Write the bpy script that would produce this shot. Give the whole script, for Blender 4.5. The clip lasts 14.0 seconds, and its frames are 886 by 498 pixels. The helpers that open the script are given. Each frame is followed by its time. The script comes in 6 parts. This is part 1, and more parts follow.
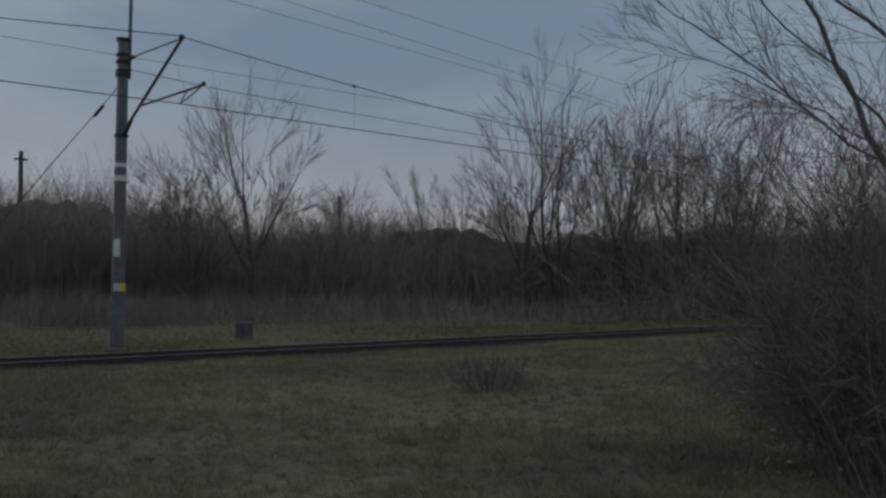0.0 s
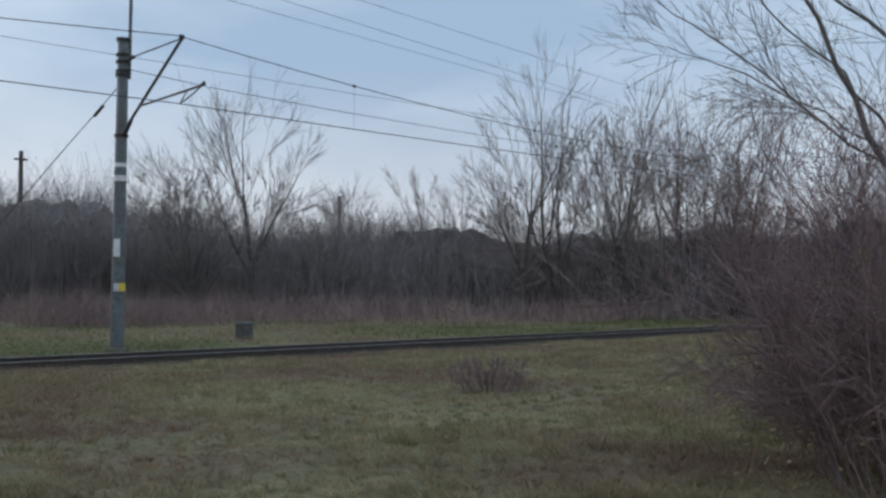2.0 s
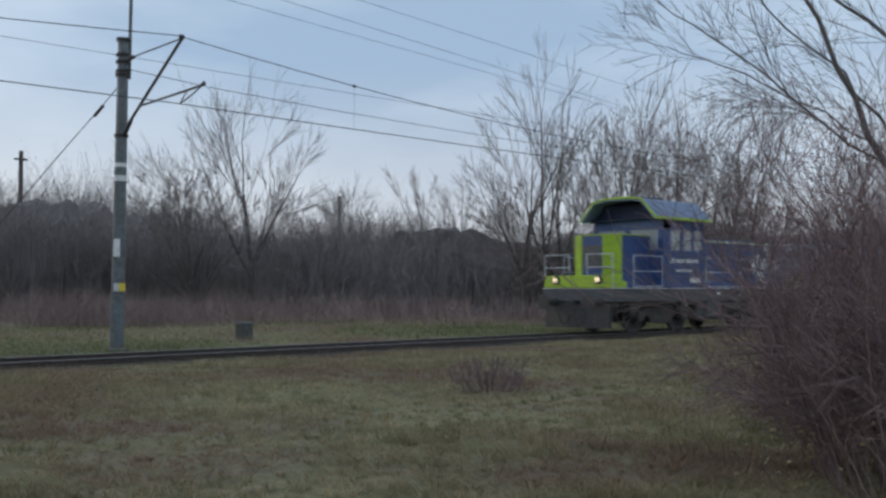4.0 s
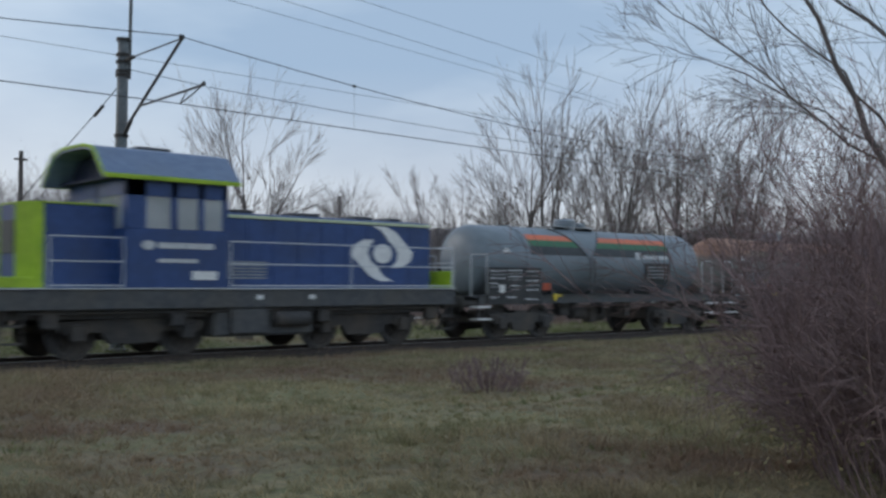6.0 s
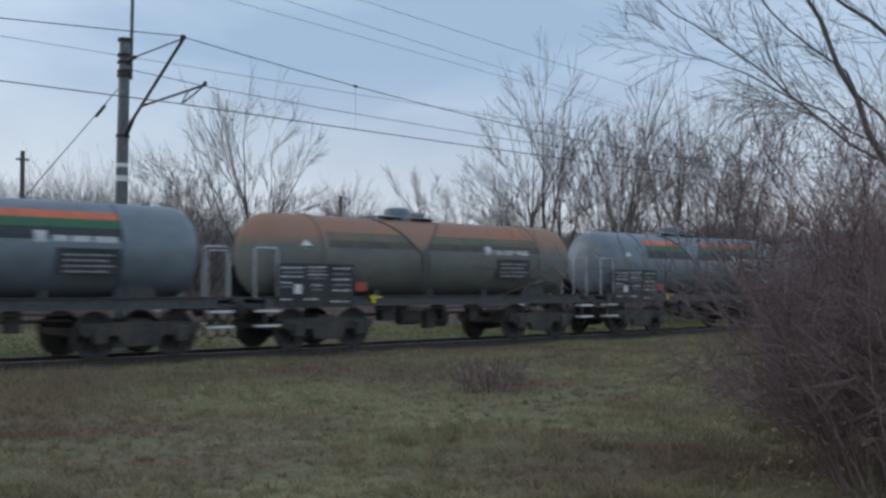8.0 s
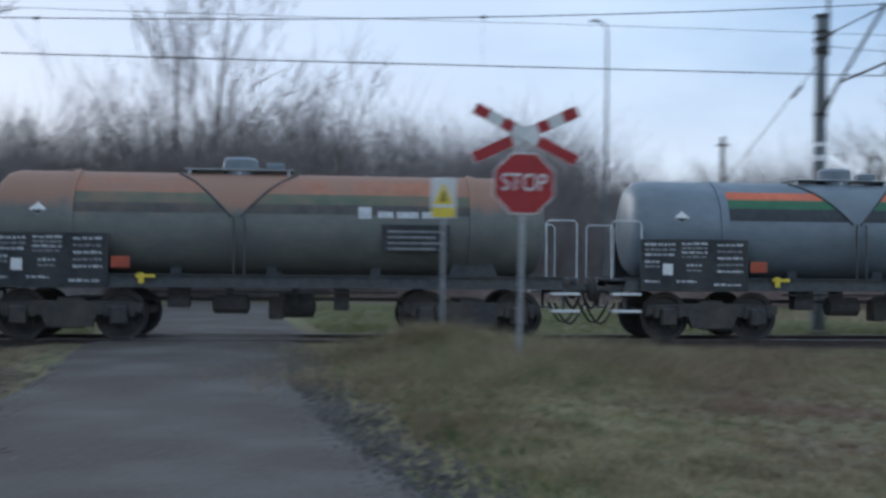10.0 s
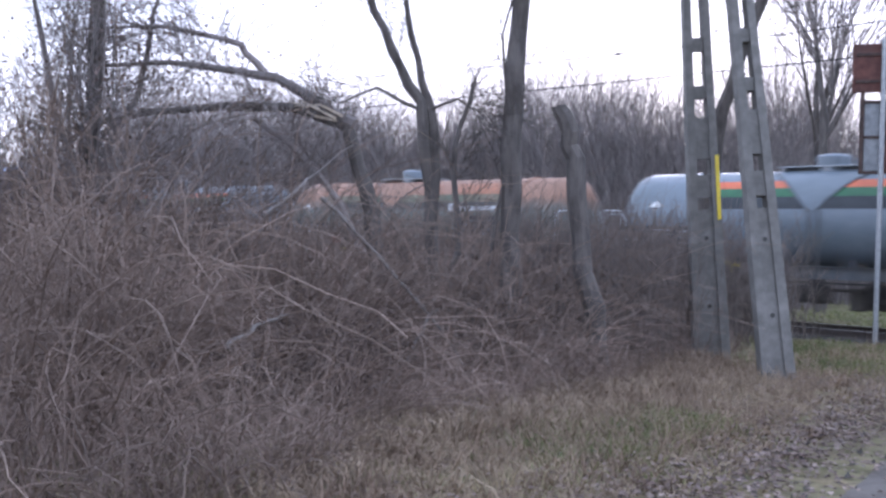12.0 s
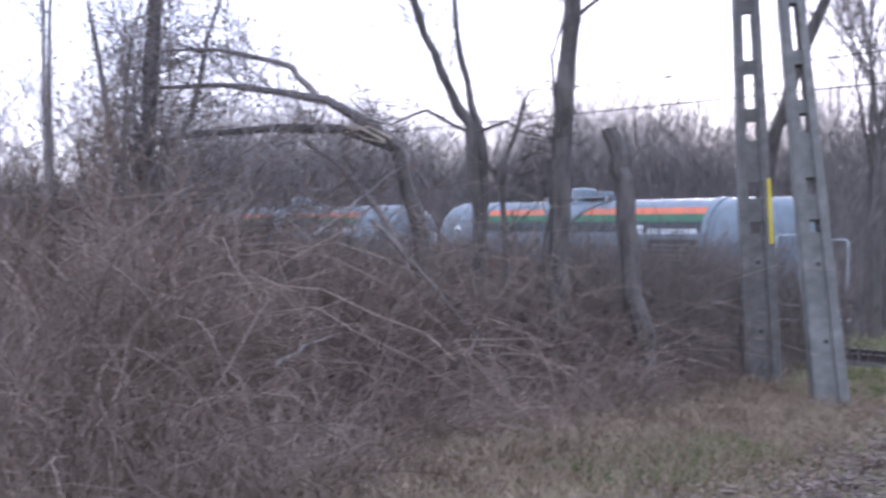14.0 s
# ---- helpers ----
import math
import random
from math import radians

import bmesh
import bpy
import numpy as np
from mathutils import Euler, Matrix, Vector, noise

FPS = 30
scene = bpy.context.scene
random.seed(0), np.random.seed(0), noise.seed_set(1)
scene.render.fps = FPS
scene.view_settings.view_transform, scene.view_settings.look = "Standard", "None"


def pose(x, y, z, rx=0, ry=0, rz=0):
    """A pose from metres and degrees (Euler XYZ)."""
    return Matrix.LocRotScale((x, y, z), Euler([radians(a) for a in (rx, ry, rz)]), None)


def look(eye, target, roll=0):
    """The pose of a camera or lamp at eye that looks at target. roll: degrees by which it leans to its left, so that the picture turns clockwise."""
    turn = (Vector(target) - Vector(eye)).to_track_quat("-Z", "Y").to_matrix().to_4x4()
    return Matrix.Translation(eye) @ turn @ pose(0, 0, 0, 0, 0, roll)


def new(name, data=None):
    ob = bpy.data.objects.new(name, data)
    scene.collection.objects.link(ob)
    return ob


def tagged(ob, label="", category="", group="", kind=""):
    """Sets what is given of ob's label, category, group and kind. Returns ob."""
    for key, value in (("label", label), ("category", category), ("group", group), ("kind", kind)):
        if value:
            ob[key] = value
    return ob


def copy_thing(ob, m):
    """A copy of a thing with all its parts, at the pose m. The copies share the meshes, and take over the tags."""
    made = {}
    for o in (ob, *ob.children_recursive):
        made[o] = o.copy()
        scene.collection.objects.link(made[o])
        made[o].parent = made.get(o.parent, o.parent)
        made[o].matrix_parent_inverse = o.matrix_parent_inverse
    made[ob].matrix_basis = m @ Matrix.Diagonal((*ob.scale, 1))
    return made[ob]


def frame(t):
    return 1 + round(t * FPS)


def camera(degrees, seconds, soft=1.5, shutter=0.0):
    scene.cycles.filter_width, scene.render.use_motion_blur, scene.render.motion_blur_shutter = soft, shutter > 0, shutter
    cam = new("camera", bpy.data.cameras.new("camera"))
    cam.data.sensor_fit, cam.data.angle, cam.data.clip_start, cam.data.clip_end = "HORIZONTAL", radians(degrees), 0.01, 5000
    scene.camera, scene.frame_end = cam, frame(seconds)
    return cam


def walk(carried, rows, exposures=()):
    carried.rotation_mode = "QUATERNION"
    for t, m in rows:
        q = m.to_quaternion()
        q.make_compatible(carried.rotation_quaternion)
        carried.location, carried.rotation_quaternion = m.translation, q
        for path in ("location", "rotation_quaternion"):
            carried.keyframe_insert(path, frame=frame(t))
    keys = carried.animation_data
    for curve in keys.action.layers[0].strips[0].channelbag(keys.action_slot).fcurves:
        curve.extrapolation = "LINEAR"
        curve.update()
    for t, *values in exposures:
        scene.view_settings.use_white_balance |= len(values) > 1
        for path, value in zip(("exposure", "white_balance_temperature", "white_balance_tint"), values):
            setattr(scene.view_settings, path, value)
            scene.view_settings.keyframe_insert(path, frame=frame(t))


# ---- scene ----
LENS = 46.0
EYE = (0.0, 0.0, 1.45)
cam = camera(LENS, 14.0, soft=2.7, shutter=0.5)
TURNS = [
    (0.0, 92.23, 0.10, -43.00),
    (7.2, 92.23, 0.10, -43.00),
    (7.9, 92.23, 0.10, -43.00),
    (8.4, 92.30, 0.15, -40.90),
    (8.9, 92.30, 0.30, -33.60),
    (9.3, 92.21, 0.35, -24.74),
    (9.5, 91.97, -0.30, -20.59),
    (10.0, 91.08, -0.48, -5.94),
    (10.1, 90.54, -1.11, -3.73),
    (10.4, 90.21, -1.50, 8.88),
    (10.5, 90.23, -1.31, 13.47),
    (11.0, 89.94, -1.91, 25.30),
    (11.5, 89.74, -1.78, 34.98),
    (12.0, 89.88, -1.87, 43.94),
    (12.5, 90.47, -2.13, 43.86),
    (13.0, 90.66, -2.92, 44.71),
    (13.5, 91.24, -2.77, 44.46),
    (13.7, 91.22, -2.75, 44.58),
    (13.8, 91.20, -2.70, 44.88),
    (13.9, 91.10, -2.55, 45.55),
    (14.0, 90.99, -2.35, 46.57),
]
walk(cam, [(t, pose(*EYE, rx, ry, rz)) for t, rx, ry, rz in TURNS],
     exposures=[(0.0, -1.0, 6350, 10), (0.1, -0.7, 6350, 10), (0.3, -0.2, 6350, 10), (0.5, 0.12, 6320, 11), (7.2, 0.12, 6320, 11), (9.5, 0.13, 5900, 9), (10.0, 0.30, 5820, 10), (10.5, 0.80, 5660, 12), (11.0, 1.06, 5820, 17), (11.5, 1.34, 5920, 21), (12.5, 1.57, 5980, 26), (14.0, 1.60, 5980, 26)])

# ---- sky and light ----
SUN_YAW, SUN_UP = radians(32), radians(12)      # low sun behind thick cloud
sun_dir = Vector((-math.sin(SUN_YAW) * math.cos(SUN_UP), math.cos(SUN_YAW) * math.cos(SUN_UP), math.sin(SUN_UP)))
world = bpy.data.worlds.new("overcast_sky")
scene.world = world
world.use_nodes = True
wn, wl = world.node_tree.nodes, world.node_tree.links
wn.clear()


def wnode(kind, **props):
    n = wn.new(kind)
    for k, v in props.items():
        n.inputs[k].default_value = v
    return n


w_out, w_bg = wn.new("ShaderNodeOutputWorld"), wn.new("ShaderNodeBackground")
w_sky = wn.new("ShaderNodeTexSky")
w_sky.sky_type, w_sky.sun_disc = "NISHITA", False
w_sky.sun_elevation, w_sky.sun_rotation = SUN_UP, -SUN_YAW
w_geo = wn.new("ShaderNodeTexCoord")
w_map = wn.new("ShaderNodeMapping")
w_map.inputs["Scale"].default_value = (1.0, 1.0, 3.2)
w_noise = wnode("ShaderNodeTexNoise", Scale=2.2, Detail=5.0, Roughness=0.52)
w_ramp = wn.new("ShaderNodeValToRGB")
w_ramp.color_ramp.elements[0].position, w_ramp.color_ramp.elements[0].color = 0.36, (0.35, 0.47, 0.62, 1)
w_ramp.color_ramp.elements[1].position, w_ramp.color_ramp.elements[1].color = 0.66, (0.62, 0.73, 0.83, 1)
# the cloud layer is brighter towards the hidden sun
w_dot = wn.new("ShaderNodeVectorMath")
w_dot.operation, w_dot.inputs[1].default_value = "DOT_PRODUCT", sun_dir
w_range = wn.new("ShaderNodeMapRange")
w_range.interpolation_type = "SMOOTHSTEP"
for i, v in ((1, 0.52), (2, 1.0), (3, 0.0), (4, 1.0)):
    w_range.inputs[i].default_value = v
w_glow = wn.new("ShaderNodeMix")
w_glow.data_type = "RGBA"
w_glow.inputs[7].default_value = (0.58, 0.64, 0.74, 1)
# pale band of thin cloud all round the horizon
w_sep = wn.new("ShaderNodeSeparateXYZ")
w_low = wn.new("ShaderNodeMapRange")
for i, v in ((1, 0.0), (2, 0.21), (3, 0.8), (4, 0.0)):
    w_low.inputs[i].default_value = v
w_hor = wn.new("ShaderNodeMix")
w_hor.data_type = "RGBA"
w_hor.inputs[7].default_value = (0.72, 0.70, 0.69, 1)
w_mix = wn.new("ShaderNodeMix")
w_mix.data_type = "RGBA"
w_mix.inputs[0].default_value = 0.93
w_scale = wn.new("ShaderNodeVectorMath")
w_scale.operation, w_scale.inputs[3].default_value = "SCALE", 0.1
wl.new(w_geo.outputs["Generated"], w_map.inputs["Vector"])
wl.new(w_map.outputs["Vector"], w_noise.inputs["Vector"])
wl.new(w_noise.outputs["Fac"], w_ramp.inputs["Fac"])
wl.new(w_geo.outputs["Generated"], w_dot.inputs[0])
wl.new(w_dot.outputs["Value"], w_range.inputs[0])
wl.new(w_range.outputs[0], w_glow.inputs[0])
wl.new(w_ramp.outputs["Color"], w_glow.inputs[6])
wl.new(w_sky.outputs["Color"], w_scale.inputs[0])
wl.new(w_scale.outputs["Vector"], w_mix.inputs[6])
wl.new(w_geo.outputs["Generated"], w_sep.inputs[0])
wl.new(w_sep.outputs["Z"], w_low.inputs[0])
wl.new(w_low.outputs[0], w_hor.inputs[0])
wl.new(w_glow.outputs[2], w_hor.inputs[6])
wl.new(w_hor.outputs[2], w_mix.inputs[7])
wl.new(w_mix.outputs[2], w_bg.inputs["Color"])
w_bg.inputs["Strength"].default_value = 1.0
wl.new(w_bg.outputs["Background"], w_out.inputs["Surface"])

sun_data = bpy.data.lights.new("sun", "SUN")
sun_data.energy, sun_data.angle, sun_data.color = 0.9, radians(25), (1.0, 0.95, 0.88)
sun = new("sun", sun_data)
sun.matrix_world = look(sun_dir * 100, (0, 0, 0))


# ---- materials ----
def mat(name, a, b, scale=8.0, rough=0.7, metal=0.0, bump=0.15, stain=None, stain_scale=0.8, stain_amount=0.5, spread=(0.35, 0.65), space="Object", stretch=(1, 1, 1), vary=0.0):
    """Base colours a and b mixed by a fine noise, a third colour in larger patches."""
    m = bpy.data.materials.new(name)
    m.use_nodes = True
    n, l = m.node_tree.nodes, m.node_tree.links
    p = n["Principled BSDF"]
    p.inputs["Roughness"].default_value, p.inputs["Metallic"].default_value = rough, metal
    tc, mp = n.new("ShaderNodeTexCoord"), n.new("ShaderNodeMapping")
    mp.inputs["Scale"].default_value = stretch
    l.new(tc.outputs[space], mp.inputs["Vector"])
    t = n.new("ShaderNodeTexNoise")
    t.inputs["Scale"].default_value, t.inputs["Detail"].default_value, t.inputs["Roughness"].default_value = scale, 6.0, 0.6
    l.new(mp.outputs["Vector"], t.inputs["Vector"])
    r = n.new("ShaderNodeValToRGB")
    r.color_ramp.elements[0].position, r.color_ramp.elements[1].position = spread
    r.color_ramp.elements[0].color, r.color_ramp.elements[1].color = (*a, 1), (*b, 1)
    l.new(t.outputs["Fac"], r.inputs["Fac"])
    colour = r.outputs["Color"]
    if stain:
        t2 = n.new("ShaderNodeTexNoise")
        t2.inputs["Scale"].default_value, t2.inputs["Detail"].default_value = stain_scale, 4.0
        l.new(mp.outputs["Vector"], t2.inputs["Vector"])
        mr = n.new("ShaderNodeMapRange")
        for i, v in ((1, 0.42), (2, 0.66), (3, 0.0), (4, stain_amount)):
            mr.inputs[i].default_value = v
        l.new(t2.outputs["Fac"], mr.inputs[0])
        mx = n.new("ShaderNodeMix")
        mx.data_type = "RGBA"
        mx.inputs[7].default_value = (*stain, 1)
        l.new(mr.outputs[0], mx.inputs[0])
        l.new(colour, mx.inputs[6])
        colour = mx.outputs[2]
    if vary:
        geo = n.new("ShaderNodeNewGeometry")
        hsv = n.new("ShaderNodeHueSaturation")
        mr2 = n.new("ShaderNodeMapRange")
        mr2.inputs[3].default_value, mr2.inputs[4].default_value = 1 - vary, 1 + vary
        l.new(geo.outputs["Random Per Island"], mr2.inputs[0])
        l.new(mr2.outputs[0], hsv.inputs["Value"])
        l.new(colour, hsv.inputs["Color"])
        colour = hsv.outputs["Color"]
    l.new(colour, p.inputs["Base Color"])
    if bump:
        bp = n.new("ShaderNodeBump")
        bp.inputs["Strength"].default_value, bp.inputs["Distance"].default_value = bump, 0.02
        l.new(t.outputs["Fac"], bp.inputs["Height"])
        l.new(bp.outputs["Normal"], p.inputs["Normal"])
    return m


def glow(name, colour, strength):
    m = bpy.data.materials.new(name)
    m.use_nodes = True
    p = m.node_tree.nodes["Principled BSDF"]
    p.inputs["Base Color"].default_value = (*colour, 1)
    p.inputs["Emission Color"].default_value, p.inputs["Emission Strength"].default_value = (*colour, 1), strength
    return m


def patches(m, colour, scale, amount, low=0.45, high=0.62):
    """Lays one more colour over a material in noisy patches."""
    n, l = m.node_tree.nodes, m.node_tree.links
    p = n["Principled BSDF"]
    under = p.inputs["Base Color"].links[0].from_socket
    tc, t, mr, mx = n.new("ShaderNodeTexCoord"), n.new("ShaderNodeTexNoise"), n.new("ShaderNodeMapRange"), n.new("ShaderNodeMix")
    t.inputs["Scale"].default_value, t.inputs["Detail"].default_value, t.inputs["Roughness"].default_value = scale, 5.0, 0.65
    for i, v in ((1, low), (2, high), (3, 0.0), (4, amount)):
        mr.inputs[i].default_value = v
    mx.data_type = "RGBA"
    mx.inputs[7].default_value = (*colour, 1)
    l.new(tc.outputs["Object"], t.inputs["Vector"])
    l.new(t.outputs["Fac"], mr.inputs[0])
    l.new(mr.outputs[0], mx.inputs[0])
    l.new(under, mx.inputs[6])
    l.new(mx.outputs[2], p.inputs["Base Color"])
    return m


M_ground = mat("meadow_soil", (0.1223, 0.1251, 0.0479), (0.2861, 0.2329, 0.1223), 3.4, 0.95, 0, 0.8, (0.145, 0.092, 0.066), 0.30, 0.9, (0.42, 0.58), "Object")
patches(M_ground, (0.15, 0.15, 0.058), 0.8, 0.75, 0.47, 0.62)
patches(M_ground, (0.22, 0.18, 0.10), 7.0, 0.5, 0.50, 0.62)
patches(M_ground, (0.060, 0.050, 0.033), 11.0, 0.6, 0.50, 0.62)
M_blade = mat("grass_blade", (0.225, 0.213, 0.11), (0.44, 0.37, 0.225), 1.6, 0.8, 0, 0, (0.26, 0.17, 0.12), 0.30, 0.9, (0.40, 0.60), "Object", vary=0.25)
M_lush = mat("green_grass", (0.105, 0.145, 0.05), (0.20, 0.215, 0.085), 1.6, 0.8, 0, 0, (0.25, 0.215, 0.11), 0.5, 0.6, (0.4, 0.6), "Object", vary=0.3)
M_dry = mat("dry_weeds", (0.20, 0.135, 0.095), (0.36, 0.27, 0.185), 1.5, 0.9, 0, 0, vary=0.35)
M_leaf = mat("fallen_leaves", (0.12, 0.075, 0.06), (0.27, 0.205, 0.175), 3, 0.8, 0, 0, vary=0.5)
M_pale_wood = mat("splintered_pale_wood", (0.42, 0.34, 0.26), (0.58, 0.48, 0.38), 14, 0.8, 0, 0.2)
M_deadwood = mat("grey_dead_wood", (0.125, 0.105, 0.095), (0.22, 0.19, 0.17), 12, 0.95, 0, 0.4)
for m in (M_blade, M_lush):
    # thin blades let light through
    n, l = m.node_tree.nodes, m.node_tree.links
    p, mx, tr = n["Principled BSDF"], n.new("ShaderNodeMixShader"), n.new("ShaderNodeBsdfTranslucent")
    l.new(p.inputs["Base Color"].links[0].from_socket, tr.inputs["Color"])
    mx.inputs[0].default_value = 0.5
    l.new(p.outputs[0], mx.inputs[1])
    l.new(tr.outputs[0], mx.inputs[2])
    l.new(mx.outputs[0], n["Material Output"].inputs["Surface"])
M_withered = mat("withered_leaves", (0.14, 0.135, 0.06), (0.27, 0.20, 0.10), 2, 0.8, 0, 0, vary=0.3)
M_asphalt = mat("worn_asphalt", (0.070, 0.055, 0.047), (0.122, 0.099, 0.086), 22, 0.95, 0, 0.7, (0.155, 0.14, 0.125), 0.55, 0.75)
M_gravel = mat("gravel", (0.10, 0.09, 0.083), (0.19, 0.172, 0.158), 30, 0.95, 0, 0.9, (0.07, 0.06, 0.05), 0.8, 0.6, vary=0.3)
M_ballast = mat("dark_ballast", (0.0405, 0.0351, 0.0324), (0.0945, 0.0837, 0.0756), 22, 0.95, 0, 0.9, (0.045, 0.048, 0.028), 0.7, 0.6, vary=0.3)
M_sleeper = mat("tarred_sleeper", (0.03, 0.025, 0.02), (0.075, 0.06, 0.05), 9, 0.9, 0, 0.4, vary=0.2)
M_rail = mat("rusty_rail", (0.057, 0.0465, 0.0435), (0.102, 0.0795, 0.069), 14, 0.7, 0.3, 0.2)
M_railtop = mat("worn_rail_head", (0.36, 0.35, 0.34), (0.5, 0.49, 0.48), 20, 0.5, 0.4, 0.05)
M_concrete = mat("weathered_concrete", (0.15, 0.142, 0.13), (0.235, 0.222, 0.205), 7, 0.9, 0, 0.4, (0.10, 0.097, 0.088), 1.6, 0.6)
M_steel = mat("grey_mast_paint", (0.11, 0.13, 0.14), (0.19, 0.21, 0.22), 10, 0.6, 0.2, 0.1, (0.10, 0.08, 0.06), 1.5, 0.5)
M_galv = mat("galvanised_steel", (0.30, 0.31, 0.32), (0.42, 0.43, 0.44), 18, 0.5, 0.6, 0.08)
M_dark = mat("dark_iron", (0.03, 0.03, 0.03), (0.07, 0.065, 0.06), 12, 0.6, 0.4, 0.15)
M_wire = mat("wire", (0.03, 0.03, 0.032), (0.05, 0.05, 0.05), 5, 0.6, 0.5, 0)
M_bark = mat("grey_brown_bark", (0.072, 0.063, 0.058), (0.15, 0.13, 0.118), 9, 0.95, 0, 0.5, stretch=(1, 1, 0.3))
M_twig = mat("bare_twigs", (0.165, 0.143, 0.135), (0.285, 0.248, 0.235), 2.0, 0.95, 0, 0, vary=0.3)
M_redtwig = mat("reddish_twigs", (0.1512, 0.1007, 0.1007), (0.2798, 0.1978, 0.1912), 2.5, 0.9, 0, 0, vary=0.35)
M_bramble = mat("dry_brambles", (0.205, 0.145, 0.115), (0.385, 0.285, 0.23), 1.1, 0.9, 0, 0, (0.115, 0.08, 0.064), 0.6, 0.9, vary=0.3)
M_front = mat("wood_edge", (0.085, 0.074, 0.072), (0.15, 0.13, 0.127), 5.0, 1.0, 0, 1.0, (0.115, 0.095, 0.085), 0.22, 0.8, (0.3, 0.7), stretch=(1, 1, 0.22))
# wood edge and saplings are lightened to carry the distance haze
M_alder = mat("hazy_brown_wood_edge", (0.17, 0.1462, 0.1428), (0.289, 0.2507, 0.2422), 5.0, 1.0, 0, 0.8, (0.21, 0.175, 0.16), 0.22, 0.8, (0.3, 0.7), stretch=(1, 1, 0.22))
M_sapling = mat("hazy_sapling_twigs", (0.194, 0.1689, 0.1689), (0.3537, 0.3081, 0.3012), 2.0, 0.95, 0, 0, vary=0.3)
# shade between the stems and distance haze are both put into this colour
M_wood_under = mat("undergrowth_shade_haze", (0.20, 0.175, 0.172), (0.31, 0.268, 0.262), 3.0, 1.0, 0, 0.8, (0.17, 0.155, 0.135), 0.5, 0.5)


# ---- building helpers ----
class Shape:
    """Collects vertices and faces of one mesh."""

    def __init__(self):
        self.v, self.f = [], []

    def add(self, verts, faces):
        k = len(self.v)
        self.v += [tuple(p) for p in verts]
        self.f += [tuple(i + k for i in q) for q in faces]
        return self

    def box(self, x0, x1, y0, y1, z0, z1, bevel=0.0):
        if bevel <= 0:
            return self.add([(x, y, z) for z in (z0, z1) for y in (y0, y1) for x in (x0, x1)],
                            [(0, 2, 3, 1), (4, 5, 7, 6), (0, 1, 5, 4), (2, 6, 7, 3), (0, 4, 6, 2), (1, 3, 7, 5)])
        bm = bmesh.new()
        bmesh.ops.create_cube(bm, size=1, matrix=Matrix.LocRotScale(((x0 + x1) / 2, (y0 + y1) / 2, (z0 + z1) / 2), None, (x1 - x0, y1 - y0, z1 - z0)))
        bmesh.ops.bevel(bm, geom=bm.edges[:], offset=bevel, segments=1, affect="EDGES")
        bm.verts.index_update()
        self.add([p.co for p in bm.verts], [[p.index for p in q.verts] for q in bm.faces])
        bm.free()
        return self

    def tube(self, pts, radii, n=6, cap=True):
        pts = [Vector(p) for p in pts]
        if not hasattr(radii, "__len__"):
            radii = [radii] * len(pts)
        k, d0 = len(self.v), pts[1] - pts[0]
        side = d0.orthogonal().normalized()
        for i, p in enumerate(pts):
            d = (pts[min(i + 1, len(pts) - 1)] - pts[max(i - 1, 0)]).normalized()
            side = (side - d * side.dot(d)).normalized()
            up = d.cross(side)
            for j in range(n):
                a = 2 * math.pi * j / n
                q = p + (side * math.cos(a) + up * math.sin(a)) * radii[i]
                self.v.append((q.x, q.y, q.z))
        for i in range(len(pts) - 1):
            for j in range(n):
                a, b = k + i * n + j, k + i * n + (j + 1) % n
                self.f.append((a, b, b + n, a + n))
        if cap:
            self.f.append(tuple(range(k + n - 1, k - 1, -1)))
            e = k + (len(pts) - 1) * n
            self.f.append(tuple(range(e, e + n)))
        return self

    def prism(self, outline, a0, a1, axis="y"):
        """A flat outline pushed from a0 to a1 along an axis; the outline's pair is the other two axes in order."""
        n = len(outline)
        put = {"x": lambda a, p: (a, p[0], p[1]), "y": lambda a, p: (p[0], a, p[1]), "z": lambda a, p: (p[0], p[1], a)}[axis]
        self.add([put(a0, p) for p in outline] + [put(a1, p) for p in outline],
                 [tuple(range(n)), tuple(range(2 * n - 1, n - 1, -1))] + [(i, i + n, (i + 1) % n + n, (i + 1) % n) for i in range(n)])
        return self

    def lathe(self, profile, n=24, axis="x", centre=(0, 0, 0)):
        """Pairs (along, radius) turned about an axis through centre."""
        k = len(self.v)
        for a, r in profile:
            for j in range(n):
                u, w = r * math.cos(2 * math.pi * j / n), r * math.sin(2 * math.pi * j / n)
                p = {"x": (a, u, w), "y": (u, a, w), "z": (u, w, a)}[axis]
                self.v.append((p[0] + centre[0], p[1] + centre[1], p[2] + centre[2]))
        for i in range(len(profile) - 1):
            for j in range(n):
                a, b = k + i * n + j, k + i * n + (j + 1) % n
                self.f.append((a, b, b + n, a + n))
        self.f.append(tuple(range(k, k + n)))
        e = k + (len(profile) - 1) * n
        self.f.append(tuple(range(e, e + n)))
        return self


def mesh_of(name, shape, material, smooth=False):
    me = bpy.data.meshes.new(name)
    me.from_pydata(shape.v, [], shape.f)
    me.materials.append(material)
    bm = bmesh.new()
    bm.from_mesh(me)
    if len(bm.faces) < 4000:
        bmesh.ops.recalc_face_normals(bm, faces=bm.faces)
    bm.to_mesh(me)
    bm.free()
    if smooth:
        me.shade_smooth()
        me.set_sharp_from_angle(angle=radians(38))
    return me


def part(name, shape, material, parent=None, label="", smooth=False):
    ob = new(name, mesh_of(name, shape, material, smooth))
    ob.parent = parent
    if label:
        tagged(ob, label)
    return ob


